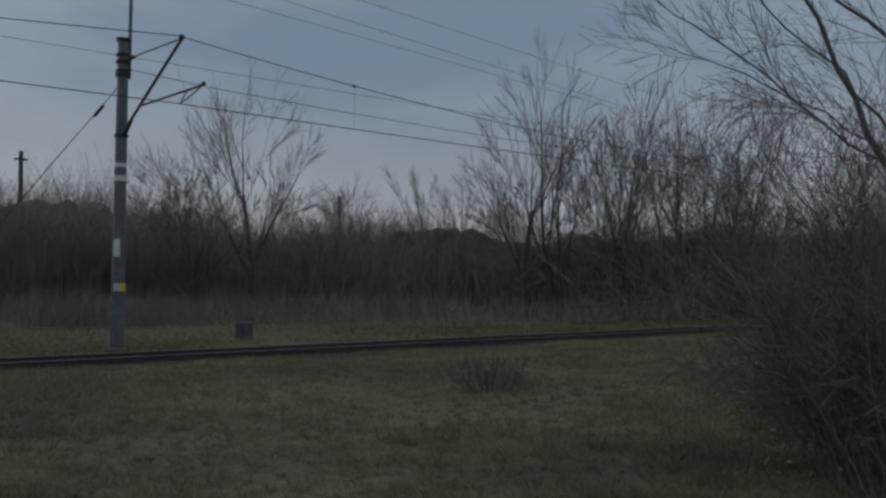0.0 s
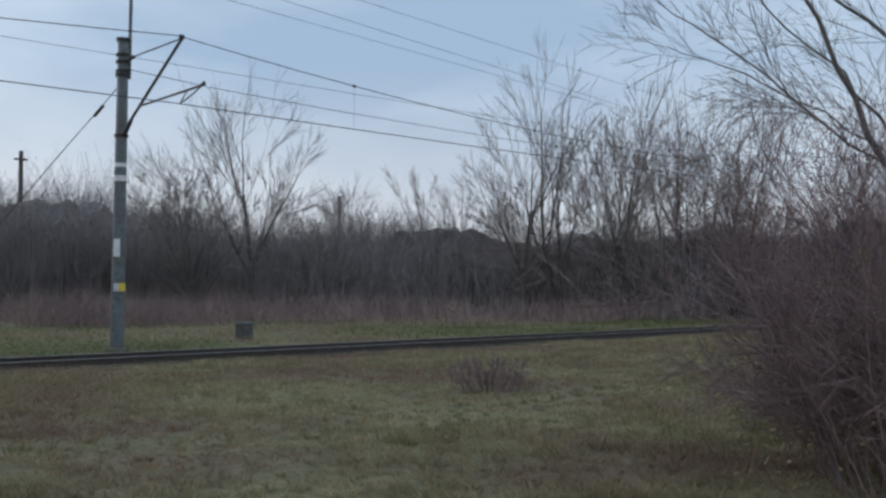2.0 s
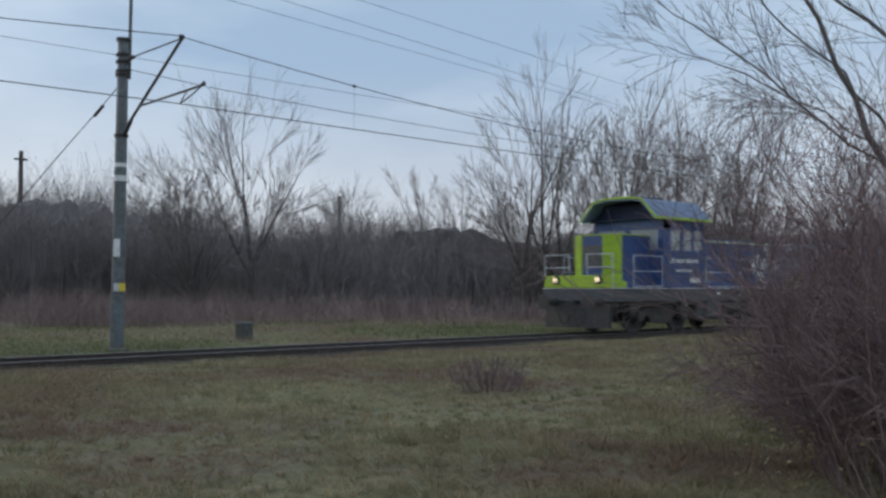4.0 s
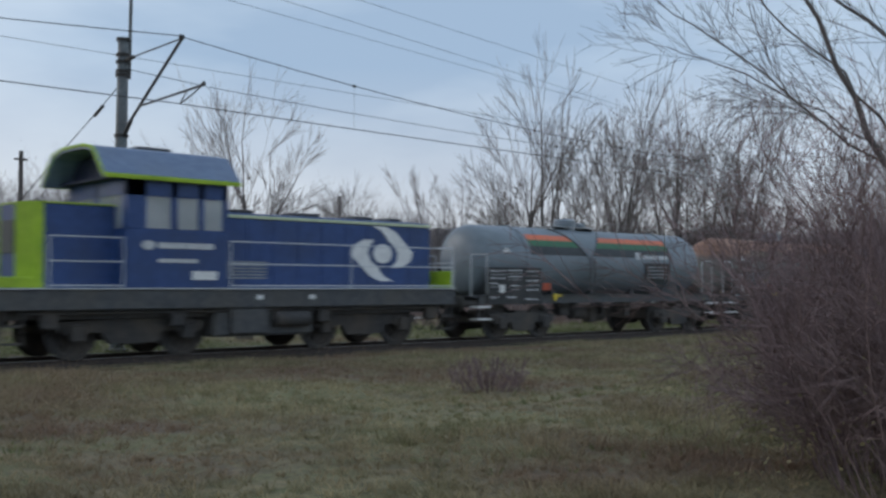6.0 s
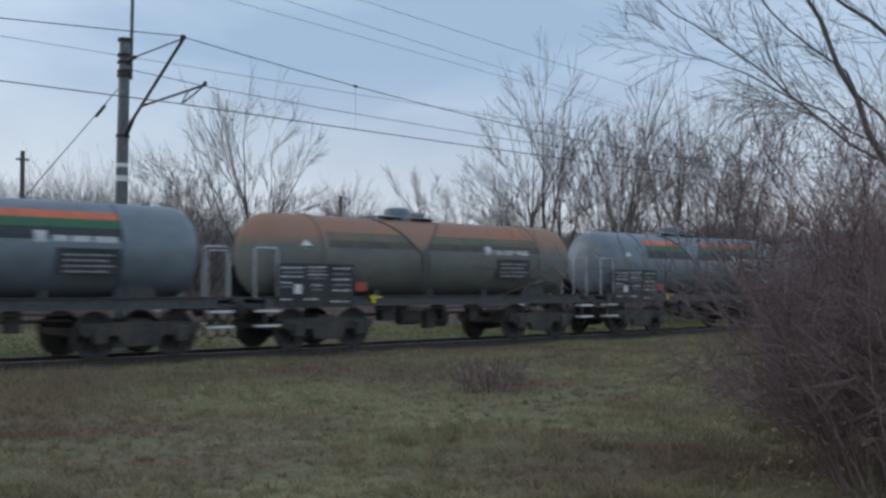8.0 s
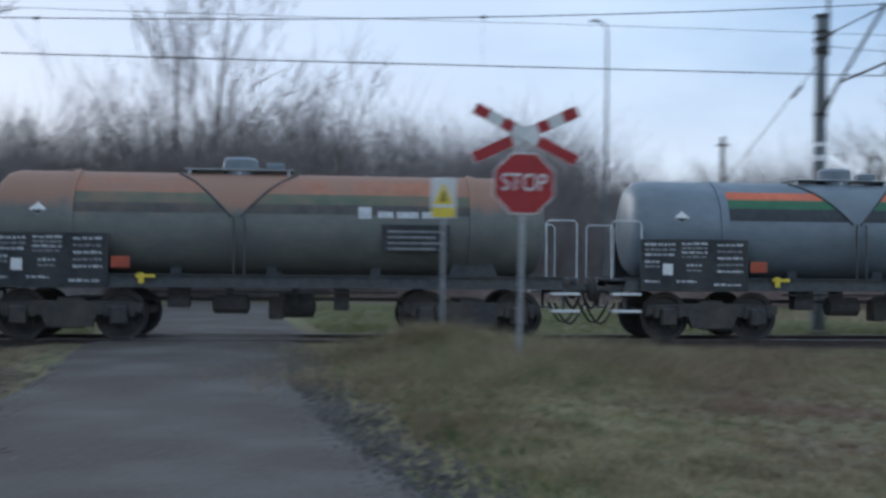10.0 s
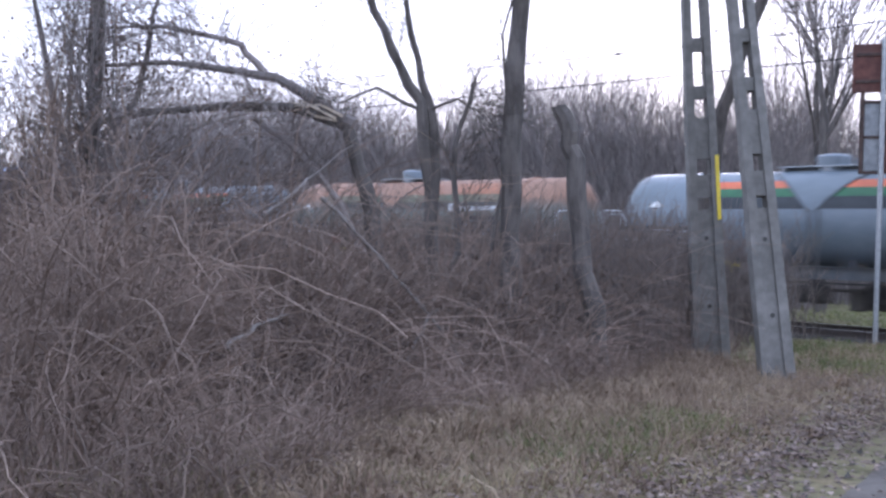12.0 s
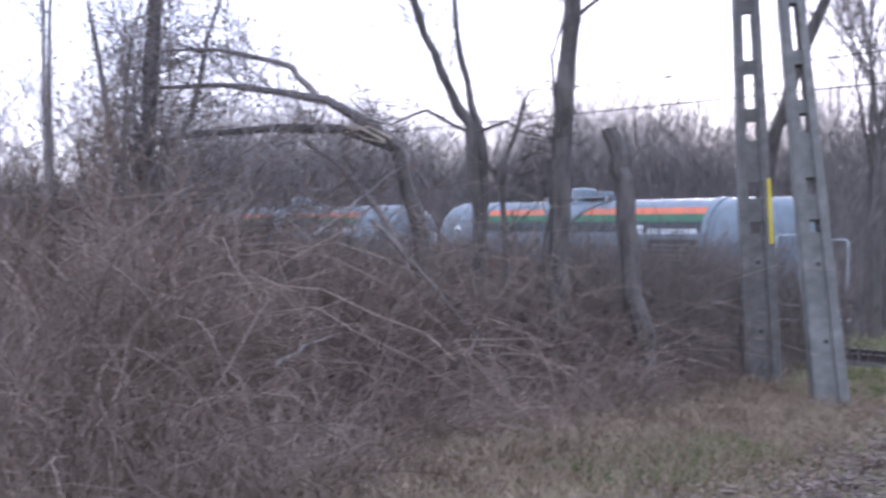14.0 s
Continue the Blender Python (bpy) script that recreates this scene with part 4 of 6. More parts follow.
def build_crossing_sign():
    at = (2.55, 14.27)
    sg = thing("crossing_sign", "railway cross above a red STOP sign on a grey post", "road sign", pose(*at, 0, 0, 0, -4) @ pose(0, 0, 0, 0, 1.2, 0))
    part("post", Shape().tube([(0, 0.06, -0.3), (0, 0.06, 3.45)], 0.036, 10), M_galv, sg, "", True)
    ca = Shape().prism([(0.46 * math.cos(radians(22.5 + 45 * i)), 2.64 + 0.46 * math.sin(radians(22.5 + 45 * i))) for i in range(8)], -0.012, 0.012)
    board = part("stop_board", ca, M_signwhite, sg, "white-edged octagonal board")
    part("red_face", Shape().prism([(0.44 * math.cos(radians(22.5 + 45 * i)), 2.64 + 0.44 * math.sin(radians(22.5 + 45 * i))) for i in range(8)], -0.018, -0.0125), M_signred, board, "red octagon face")
    cu = bpy.data.curves.new("stop_lettering", "FONT")
    cu.body, cu.size, cu.align_x, cu.align_y, cu.extrude = "STOP", 0.30, "CENTER", "CENTER", 0.003
    tmp = bpy.data.objects.new("tmp", cu)
    scene.collection.objects.link(tmp)
    me = bpy.data.meshes.new_from_object(tmp.evaluated_get(bpy.context.evaluated_depsgraph_get()))
    bpy.data.objects.remove(tmp)
    me.materials.clear()
    me.materials.append(M_signwhite)
    tx = tagged(new("stop_lettering", me), "white STOP lettering")
    tx.parent, tx.matrix_basis = board, pose(0, -0.022, 2.645, 90, 0, 0) @ Matrix.Diagonal((0.9, 1.15, 1, 1))
    for tilt, lift, dark in ((26, 0, 1), (-26, 0.03, 0)):
        c, s_ = math.cos(radians(tilt)), math.sin(radians(tilt))

        def strip(x0, x1, y0, y1, h=0.085):
            return Shape().prism([(x0 * c - q * s_, 3.32 + x0 * s_ + q * c) if k < 2 else (x1 * c - q * s_, 3.32 + x1 * s_ + q * c) for k, q in enumerate((-h, h, h, -h))], y0, y1)

        arm = part("cross_arm", strip(-0.80, 0.80, -0.01 - lift, 0.01 - lift), M_signwhite, sg, "white crossing arm")
        for x0, x1 in ((-0.79, -0.20), (0.20, 0.36), (0.58, 0.79)) if dark else ((-0.79, -0.58), (-0.36, -0.20), (0.20, 0.79)):
            part("red_bar", strip(x0, x1, -0.016 - lift, -0.0105 - lift, 0.078), M_signred, arm, "red end bar")


def build_warning_sign():
    sg = thing("warning_sign", "small yellow and white warning sign on a pole", "road sign", pose(1.82, 17.51, 0, 0, 0, -3))
    part("post", Shape().tube([(0, 0.04, -0.2), (0, 0.04, 2.9)], 0.03, 8), M_galv, sg)
    b = part("board", Shape().box(-0.21, 0.21, -0.012, 0.012, 2.3, 2.98, 0.006), M_signwhite, sg)
    part("yellow_triangle", Shape().prism([(-0.17, 2.54), (0.17, 2.54), (0, 2.9)], -0.018, -0.0125), M_yellow, b, "yellow triangle")
    part("yellow_strip", Shape().box(-0.19, 0.19, -0.018, -0.0125, 2.32, 2.48), M_yellow, b, "yellow strip")
    part("dark_mark", Shape().prism([(-0.04, 2.58), (0.04, 2.58), (0.015, 2.76), (-0.015, 2.76)], -0.022, -0.0185), M_dark, b)


def build_rusty_board():
    sg = thing("sign_board", "rusty double sign board seen on a thin grey post", "road sign", pose(-7.58, 19.48, 0, 0, 0, 22))
    part("post", Shape().tube([(-0.02, -0.22, -0.2), (-0.02, -0.22, 5.52)], 0.048, 10), M_galv, sg, "grey post", True)
    up = part("upper_panel", Shape().box(-0.56, 0.56, -0.16, -0.10, 4.55, 5.45, 0.02), M_rust, sg, "rust-red back of the upper panel")
    for z in (4.72, 5.22):
        part("bracket", Shape().box(-0.5, 0.5, -0.185, -0.16, z, z + 0.06, 0.005), M_rustframe, up)
    part("panel_rim", Shape().box(0.56, 0.62, -0.17, 0.10, 4.58, 5.5, 0.01), M_pale, sg, "pale edge")
    part("lower_panel", Shape().box(-0.34, -0.02, -0.13, -0.08, 3.1, 4.4, 0.015), M_dim, sg, "grey half of the lower panel")
    part("lower_panel", Shape().box(-0.015, 0.34, -0.13, -0.08, 3.1, 4.4, 0.015), M_rust, sg, "rusty half of the lower panel")
    fr = Shape()
    for x in (-0.37, 0.37):
        fr.box(x - 0.04, x + 0.04, -0.17, -0.02, 3.05, 4.55, 0.006)
    for z in (3.05, 3.7, 4.35):
        fr.box(-0.4, 0.4, -0.15, -0.05, z, z + 0.05)
    part("panel_frame", fr, M_rustframe, sg)


def build_street_lamp():
    sg = thing("street_lamp", "tall grey street lamp beyond the track", "street lamp", pose(11.5, 43.5, 0))
    part("pole", Shape().tube([(0, 0, -0.2), (0, 0, 8), (0, 0, 11.7)], (0.08, 0.06, 0.045), 10), M_steel, sg)
    part("arm", Shape().tube([(0, 0, 11.65), (-0.05, 0, 11.85), (-0.2, 0, 12.0), (-0.4, 0, 12.1)], 0.04, 8), M_steel, sg)
    part("lamp_head", Shape().box(-0.75, -0.3, -0.1, 0.1, 12.05, 12.15, 0.03), M_pale, sg)


def concrete_post(top, foot, base):
    """A tapering concrete line post: two flanges joined by a web with long openings."""
    foot, top = Vector(foot), Vector(top)
    length = (top - foot).length
    s = Shape()
    half = lambda z: base - (base - 0.11) * z / length

    def flange(side):
        w = 0.078
        ring = []
        for z in (-0.3, length):
            h = half(max(z, 0))
            a, b = side * h, side * (h - w * (1.6 if z <= 0 else 1.0))
            ring.append([(min(a, b), -0.10, z), (max(a, b), -0.10, z), (max(a, b), 0.10, z), (min(a, b), 0.10, z)])
        s.add(ring[0] + ring[1], [(0, 1, 5, 4), (1, 2, 6, 5), (2, 3, 7, 6), (3, 0, 4, 7), (3, 2, 1, 0), (4, 5, 6, 7)])

    flange(-1)
    flange(1)
    # the web stands between small holes low down and long slots above
    spans = [(-0.3, 2.10), (2.26, 2.58), (2.80, 3.38), (3.64, 3.82)]
    z = 4.30
    while z < length:
        spans.append((z, z + 0.19))
        z += 0.84
    for z0, z1 in spans:
        s.add([(x * half(max(z, 0)), y, z) for z in (z0, z1) for x, y in ((-0.9, -0.06), (0.9, -0.06), (0.9, 0.06), (-0.9, 0.06))],
              [(0, 1, 5, 4), (1, 2, 6, 5), (2, 3, 7, 6), (3, 0, 4, 7), (4, 5, 6, 7), (3, 2, 1, 0)])
        # arched ends of the slot above
        if z0 > 0:
            for x in (-1, 1):
                h = half(z1) * 0.9
                s.prism([(x * h, z1), (x * h * 0.35, z1), (x * h, z1 + 0.09)], -0.058, 0.058)
    return s


def build_posts():
    spots = (((-7.43, 13.21, 0), (-7.84, 12.53, 9.0)), ((-5.82, 11.94, 0), (-7.54, 12.82, 9.0)))
    for k, (foot, top) in enumerate(spots):
        axis = (Vector(top) - Vector(foot)).normalized()
        xdir = Vector((math.cos(radians(44)), math.sin(radians(44)), 0))
        xdir = (xdir - axis * xdir.dot(axis)).normalized()
        m = Matrix((xdir, axis.cross(xdir), axis)).transposed().to_4x4()
        m.translation = Vector(foot)
        post = thing("concrete_post", "weathered concrete line post with long slots" if k == 0 else "leaning concrete strut of the line post", "utility pole", m, "line posts")
        body = part("post_body", concrete_post(top, foot, 0.255 if k == 0 else 0.205), M_concrete, post)
        if k == 0:
            part("yellow_mark", Shape().box(0.16, 0.21, -0.106, -0.101, 1.95, 2.85), M_yellow, body, "yellow painted mark")
        for z in (0.75, 1.7):
            part("bolt_hole", Shape().lathe([(-0.064, 0.03), (-0.061, 0.03)], 8, "y", (0.0, 0, z)), M_dark, body)


M_box = mat("box_paint", (0.06, 0.06, 0.058), (0.12, 0.115, 0.105), 6, 0.8, 0, 0.2)


def build_trackside_box():
    sg = thing("cable_box", "low dark grey trackside box half hidden in grass", "cable box", pose(16.9, 26.8, 0, 0, 0, 10))
    part("body", Shape().box(-0.2, 0.2, -0.18, 0.18, -0.05, 0.44, 0.02), M_box, sg)
    part("lid", Shape().box(-0.225, 0.225, -0.2, 0.2, 0.44, 0.49, 0.015), M_steel, sg)


def build_far_poles():
    for x, y, h, label in ((21.4, 56.0, 8.9, "old wooden utility pole at the wood"), (48.5, 63.6, 8.6, "slim far utility pole above the trees")):
        p = thing("utility_pole", label, "utility pole", pose(x, y, 0))
        part("pole", Shape().tube([(0, 0, -0.2), (0, 0, h)], (0.16, 0.12), 8), M_bark, p)
        part("crossarm", Shape().box(-0.35, 0.35, -0.05, 0.05, h - 0.5, h - 0.4), M_bark, p)


build_far_poles()
build_mast()
build_wires()
build_crossing_sign()
build_warning_sign()
build_rusty_board()
build_street_lamp()
build_posts()
build_trackside_box()
# ---- trees and brush ----
def wander(rng, p, d, length, steps, jitter, lift):
    pts, p, d = [Vector(p)], Vector(p), Vector(d).normalized()
    for _ in range(steps):
        d = (d + Vector((rng.gauss(0, jitter), rng.gauss(0, jitter), rng.gauss(0, jitter) + lift))).normalized()
        p = p + d * (length / steps)
        pts.append(p)
    return pts


def taper(r0, r1, n):
    return [r0 + (r1 - r0) * i / (n - 1) for i in range(n)]


def off_axis(rng, d, angle):
    d = Vector(d).normalized()
    side = d.orthogonal().normalized()
    side.rotate(Matrix.Rotation(rng.uniform(0, 2 * math.pi), 3, d))
    return (d * math.cos(angle) + side * math.sin(angle)).normalized()


def twigs(s, rng, pts, radii, length, count, depth, angle, lift, thin, kids=0.7, ends=1, bend=0.16):
    """Side shoots along a limb, and shoots on those."""
    for _ in range(count):
        u = rng.uniform(0.2, 1.0) * (len(pts) - 1)
        i = min(int(u), len(pts) - 2)
        p = pts[i].lerp(pts[i + 1], u - i)
        d = off_axis(rng, pts[i + 1] - pts[i], angle * rng.uniform(0.6, 1.3))
        ln = length * rng.uniform(0.5, 1.1) * (1.15 - 0.55 * u / len(pts))
        r = max(thin, min(radii[i] * 0.5, ln * 0.006))
        k = 3 if depth else ends
        q = wander(rng, p, d, ln, k, bend, lift)
        rr = taper(r, thin * 0.6, k + 1)
        s.tube(q, rr, 3, False)
        if depth > 0:
            twigs(s, rng, q, rr, length * 0.6, max(3, int(count * kids)), depth - 1, angle, lift * 0.6, thin, kids, ends, bend)


def tree_shapes(seed, height, girth, stems=1, bole=0.25, forks=(4, 4, 4, 4, 4), angle=0.38, lift=0.05, ratio=0.70, lean=0.05, thin=0.0075):
    """A bare tree that forks again and again: stems, limbs, branches and fine twigs."""
    rng, trunk, crown = random.Random(seed), Shape(), Shape()

    def grow(p, d, length, r, level):
        steps = 4 if level < 2 else 3 if level < 4 else 2
        pts = wander(rng, p, d, length, steps, 0.04 if level else 0.03, lift * 0.6 if level else 0.02)
        tip = max(thin * 0.7, r * (0.62 if level < len(forks) else 0.4))
        (trunk if level < 2 else crown).tube(pts, taper(r, tip, steps + 1), 7 if level < 2 else 4 if level < 3 else 3, False)
        if level == len(forks):
            return
        n = max(2, forks[level] + rng.choice((-1, 0, 0, 1)))
        for k in range(n):
            u = 1.0 if k == 0 else rng.uniform(0.75 if level == 0 else 0.35, 1.0)
            i = min(int(u * steps), steps - 1)
            q = pts[i].lerp(pts[i + 1], u * steps - i)
            turn = angle * (0.35 if k == 0 else rng.uniform(0.7, 1.5))
            ln = length * (1 / bole - 1) * 0.35 if level == 0 else length * ratio
            rr = tip * (0.85 if k == 0 else rng.uniform(0.45, 0.7))
            grow(q, off_axis(rng, pts[i + 1] - pts[i], turn), ln * rng.uniform(0.72, 1.15) * (1.0 if u > 0.6 else 0.8), max(thin, rr), level + 1)

    for k in range(stems):
        spread = lean + 0.16 * (stems > 1)
        h = height * (1 if k == 0 else rng.uniform(0.7, 0.97))
        o = 0.3 * (stems > 1)
        grow((rng.uniform(-o, o), rng.uniform(-o, o), -0.2), Vector((rng.gauss(0, spread), rng.gauss(0, spread), 1)), h * bole, girth * (1 if k == 0 else 0.8), 0)
    return trunk, crown


def make_tree(name, label, category, m, shapes, mats=(M_bark, M_twig), group=""):
    t = thing(name, label, category, m, group)
    part("trunk", shapes[0], mats[0], t)
    part("crown", shapes[1], mats[1], t)
    return t


def build_far_trees():
    kinds = {
        "round": tree_shapes(11, 10, 0.13, 1, 0.22, (6, 4, 3, 4, 4), 0.38, 0.06, 0.72, thin=0.0075),
        "tall": tree_shapes(12, 10, 0.12, 1, 0.42, (6, 4, 3, 3, 4), 0.40, 0.06, 0.72, thin=0.0075),
        "fan": tree_shapes(13, 10, 0.11, 4, 0.30, (3, 3, 3, 3, 3), 0.36, 0.06, 0.74, thin=0.0075),
        "slim": tree_shapes(14, 10, 0.07, 1, 0.50, (4, 3, 3, 3, 3), 0.26, 0.09, 0.70, thin=0.007),
        "crown": tree_shapes(16, 10, 0.10, 4, 0.26, (3, 3, 3, 3, 4), 0.38, 0.04, 0.74, 0.12, 0.0078),
        "bushy": tree_shapes(15, 10, 0.08, 5, 0.16, (4, 3, 3, 3, 4), 0.50, 0.04, 0.72, 0.12, 0.009),
    }
    words = {"round": "bare rounded tree at the wood's edge", "tall": "tall bare tree with upright branches", "fan": "bare tree with several fanned stems", "crown": "broad bare tree with a fan of fine branches", "slim": "slim bare young tree", "bushy": "bushy bare tree with many low stems"}
    first = {}
    rows = (("round", 29.6, 46.4, 13.8), ("round", 26.9, 47.4, 9.4), ("bushy", 25.8, 45.2, 9.6), ("bushy", 21.5, 56.0, 8.6), ("bushy", 24.1, 54.9, 8.0), ("bushy", 27.1, 53.5, 8.4), ("bushy", 18.5, 55.0, 8.2),
            ("bushy", 31.5, 45.0, 7.2), ("bushy", 33.5, 50.0, 7.4), ("bushy", 36.0, 49.0, 6.6), ("bushy", 39.0, 47.5, 7.0), ("bushy", 34.8, 46.5, 6.2), ("bushy", 37.5, 44.5, 6.4), ("bushy", 40.5, 43.0, 6.8), ("fan", 31.8, 52.0, 7.6), ("round", 38.2, 50.0, 8.4), ("bushy", 20.0, 53.0, 7.6), ("bushy", 22.8, 52.0, 7.0), ("bushy", 29.5, 51.5, 6.8), ("bushy", 43.5, 44.0, 6.6), ("fan", 41.5, 52.0, 8.6), ("bushy", 15.5, 57.0, 7.4), ("bushy", 12.0, 58.0, 6.8), ("bushy", 8.0, 57.0, 7.2),
            ("round", 46.6, 58.8, 10.2), ("bushy", 48.6, 57.1, 8.2), ("slim", 43.9, 47.9, 10.7), ("round", 45.5, 46.4, 9.0), ("round", 36.8, 33.8, 11.0), ("bushy", 41.0, 50.5, 7.0),
            ("bushy", 41.0, 34.0, 5.6), ("bushy", 43.6, 30.4, 5.8), ("bushy", 45.4, 33.0, 6.4), ("fan", 39.7, 33.6, 13.6), ("crown", 42.8, 34.5, 14.2), ("fan", 41.5, 31.3, 12.6), ("slim", 46.0, 32.0, 12.3), ("fan", 43.2, 29.0, 12.0), ("tall", 44.6, 30.6, 12.2),
            ("tall", 47.0, 28.6, 11.9), ("fan", 43.2, 25.9, 10.6), ("round", 45.8, 26.0, 9.0), ("bushy", 40.5, 30.0, 8.5), ("bushy", 44.5, 27.4, 8.2), ("bushy", 38.4, 34.8, 8.0),
            ("fan", -7.8, 49.4, 20.0), ("fan", -1.7, 50.0, 14.0), ("bushy", 2.5, 55.0, 8.0),
            ("bushy", -12.6, 43.2, 10.0), ("tall", -12.3, 27.6, 13.5), ("tall", -13.1, 29.5, 14.0), ("bushy", -11.0, 38.5, 8.8), ("bushy", -17.0, 36.0, 8.4), ("bushy", -22.0, 33.0, 8.0), ("tall", -27.0, 32.0, 9.5), ("bushy", -33.0, 33.0, 9.0), ("tall", -40.0, 34.0, 10.5))
    turn = random.Random(3)
    for kind, x, y, h in rows:
        m = pose(x, y, 0, 0, 0, turn.uniform(0, 360)) @ Matrix.Scale(h / 10, 4)
        if kind not in first:
            first[kind] = make_tree("tree", words[kind], "tree", None, kinds[kind], group="bare trees")
            first[kind].matrix_basis = m
        else:
            copy_thing(first[kind], pose(0, 0, 0)).matrix_basis = m


def brush(name, label, rows, material, seed, kind="stuff", near=0.0, shoots=8, gap=-9.0):
    """Many thin upright stems with shoots. rows: x from, x to, y from, y to, lowest and highest height, count, stem radius, lean."""
    rng, s = random.Random(seed), Shape()
    for x0, x1, y0, y1, h0, h1, count, r, lean in rows:
        for _ in range(count):
            x, y = rng.uniform(x0, x1), rng.uniform(y0, y1)
            if math.hypot(x, y) < near + (5 * hum(x, y, 0.13) if near else 0) or hum(x, y, 0.2) < gap:
                continue
            h = rng.uniform(h0, h1) * (0.9 + 0.35 * hum(x, y, 0.16))
            d = Vector((rng.gauss(0, lean), rng.gauss(0, lean), 1))
            q = wander(rng, (x, y, lie(x, y) - 0.05), d, h, 2, 0.12, 0.03)
            s.tube(q, taper(r, r * 0.3, 3), 3, False)
            for k in range(shoots):
                i = rng.choice((0, 1, 1))
                p = q[i].lerp(q[i + 1], rng.random())
                e = p + (off_axis(rng, q[i + 1] - q[i], rng.uniform(0.4, 0.9)) + Vector((0, 0, 0.2))) * h * rng.uniform(0.13, 0.34)
                s.tube((p, e), (r * 0.55, r * 0.25), 3, False)
    return lone(name, s, material, label, "brush", kind)


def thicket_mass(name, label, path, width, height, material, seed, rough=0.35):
    """A ragged low ridge along a path: stands in for tangled undergrowth and the shade within it."""
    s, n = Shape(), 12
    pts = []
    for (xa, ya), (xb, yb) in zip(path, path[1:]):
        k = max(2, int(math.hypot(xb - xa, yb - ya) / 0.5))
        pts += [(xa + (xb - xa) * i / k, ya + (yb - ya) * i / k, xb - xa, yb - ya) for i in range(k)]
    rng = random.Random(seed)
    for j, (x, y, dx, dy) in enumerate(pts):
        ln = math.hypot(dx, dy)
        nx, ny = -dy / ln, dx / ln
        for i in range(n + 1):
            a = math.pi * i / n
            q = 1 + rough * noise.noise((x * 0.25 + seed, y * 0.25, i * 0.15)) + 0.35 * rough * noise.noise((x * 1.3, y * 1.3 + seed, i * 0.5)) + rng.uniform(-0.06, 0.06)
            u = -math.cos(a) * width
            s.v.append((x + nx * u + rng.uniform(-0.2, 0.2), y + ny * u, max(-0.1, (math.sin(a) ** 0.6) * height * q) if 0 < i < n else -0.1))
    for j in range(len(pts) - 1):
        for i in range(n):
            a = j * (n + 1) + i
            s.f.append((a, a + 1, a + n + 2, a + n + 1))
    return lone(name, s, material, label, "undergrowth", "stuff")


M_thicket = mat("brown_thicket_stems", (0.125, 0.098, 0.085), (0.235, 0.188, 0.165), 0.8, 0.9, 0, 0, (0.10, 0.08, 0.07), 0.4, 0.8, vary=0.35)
M_scrub = mat("brown_scrub", (0.25, 0.175, 0.1562), (0.45, 0.3313, 0.2937), 0.5, 0.9, 0, 0, (0.16, 0.11, 0.105), 0.2, 0.8, vary=0.35)


def build_woods():
    thicket_mass("undergrowth", "solid ridge for the shade in the far wood's tangled undergrowth", [(12, 66), (50, 62), (62, 46), (58, 30), (72, 24)], 4.0, 4.9, M_wood_under, 3)
    thicket_mass("undergrowth", "edge of the far wood, haze put into its colour", [(2, 58), (14, 57), (29, 53.8)], 2.0, 5.4, M_alder, 5, 0.3)
    thicket_mass("undergrowth", "low edge of the far wood, haze put into its colour", [(29, 53.8), (40, 47.5)], 2.0, 4.0, M_alder, 8, 0.2)
    thicket_mass("undergrowth", "grey-brown edge of the wood along the track", [(40, 47.5), (45, 40), (47, 30), (58, 22)], 2.0, 4.3, M_front, 6, 0.3)
    thicket_mass("undergrowth", "solid ridge for the shaded undergrowth of the wood beside the track", [(-90, 36), (-45, 37), (-20, 39), (-12, 48)], 4.0, 5.2, M_wood_under, 9)
    thicket_mass("undergrowth", "solid ridge for the shaded undergrowth of the wood beyond the crossing", [(-26, 50), (-10, 56), (5, 62), (14, 66)], 4.0, 5.6, M_front, 17, 0.25)
    brush("far_wood", "dense bare brown saplings of the far wood",
          [(-14, 14, 56, 64, 7.2, 9.4, 3400, 0.022, 0.18), (10, 56, 56, 64, 4.6, 6.8, 3200, 0.018, 0.24), (8, 28, 55, 60, 6.0, 8.6, 1900, 0.015, 0.25), (4, 34, 50, 54, 2.6, 5.0, 1100, 0.012, 0.22), (34, 44, 38, 48, 2.4, 4.8, 500, 0.012, 0.22), (46, 58, 26, 58, 3.6, 5.4, 1500, 0.016, 0.2), (8, 46, 51, 56, 4.2, 6.4, 2200, 0.012, 0.3), (30, 43, 42, 50, 3.8, 6.0, 900, 0.012, 0.3), (38, 50, 26, 40, 2.4, 4.2, 600, 0.010, 0.25)], M_sapling, 21, shoots=6)
    brush("side_wood", "dense bare saplings beside the track", [(-56, -14, 30, 37, 6.2, 8.8, 4700, 0.02, 0.15), (-50, -13, 27, 30, 2.4, 4.6, 1600, 0.016, 0.1), (-24, -2, 44, 54, 5.6, 7.6, 2600, 0.02, 0.15), (-90, -56, 30, 37, 5, 8, 1200, 0.03, 0.08)], M_twig, 22, shoots=6)
    brush("red_scrub", "low reddish-brown scrub in the meadow", [(14, 52, 28, 54, 0.4, 1.25, 7500, 0.009, 0.6), (0, 30, 40, 56, 0.4, 1.2, 2800, 0.010, 0.6), (16, 40, 38, 50, 0.7, 1.6, 6000, 0.008, 0.45), (34, 44, 28, 40, 0.7, 1.5, 2500, 0.008, 0.45)], M_scrub, 23, near=42.0, shoots=4, gap=-0.25)


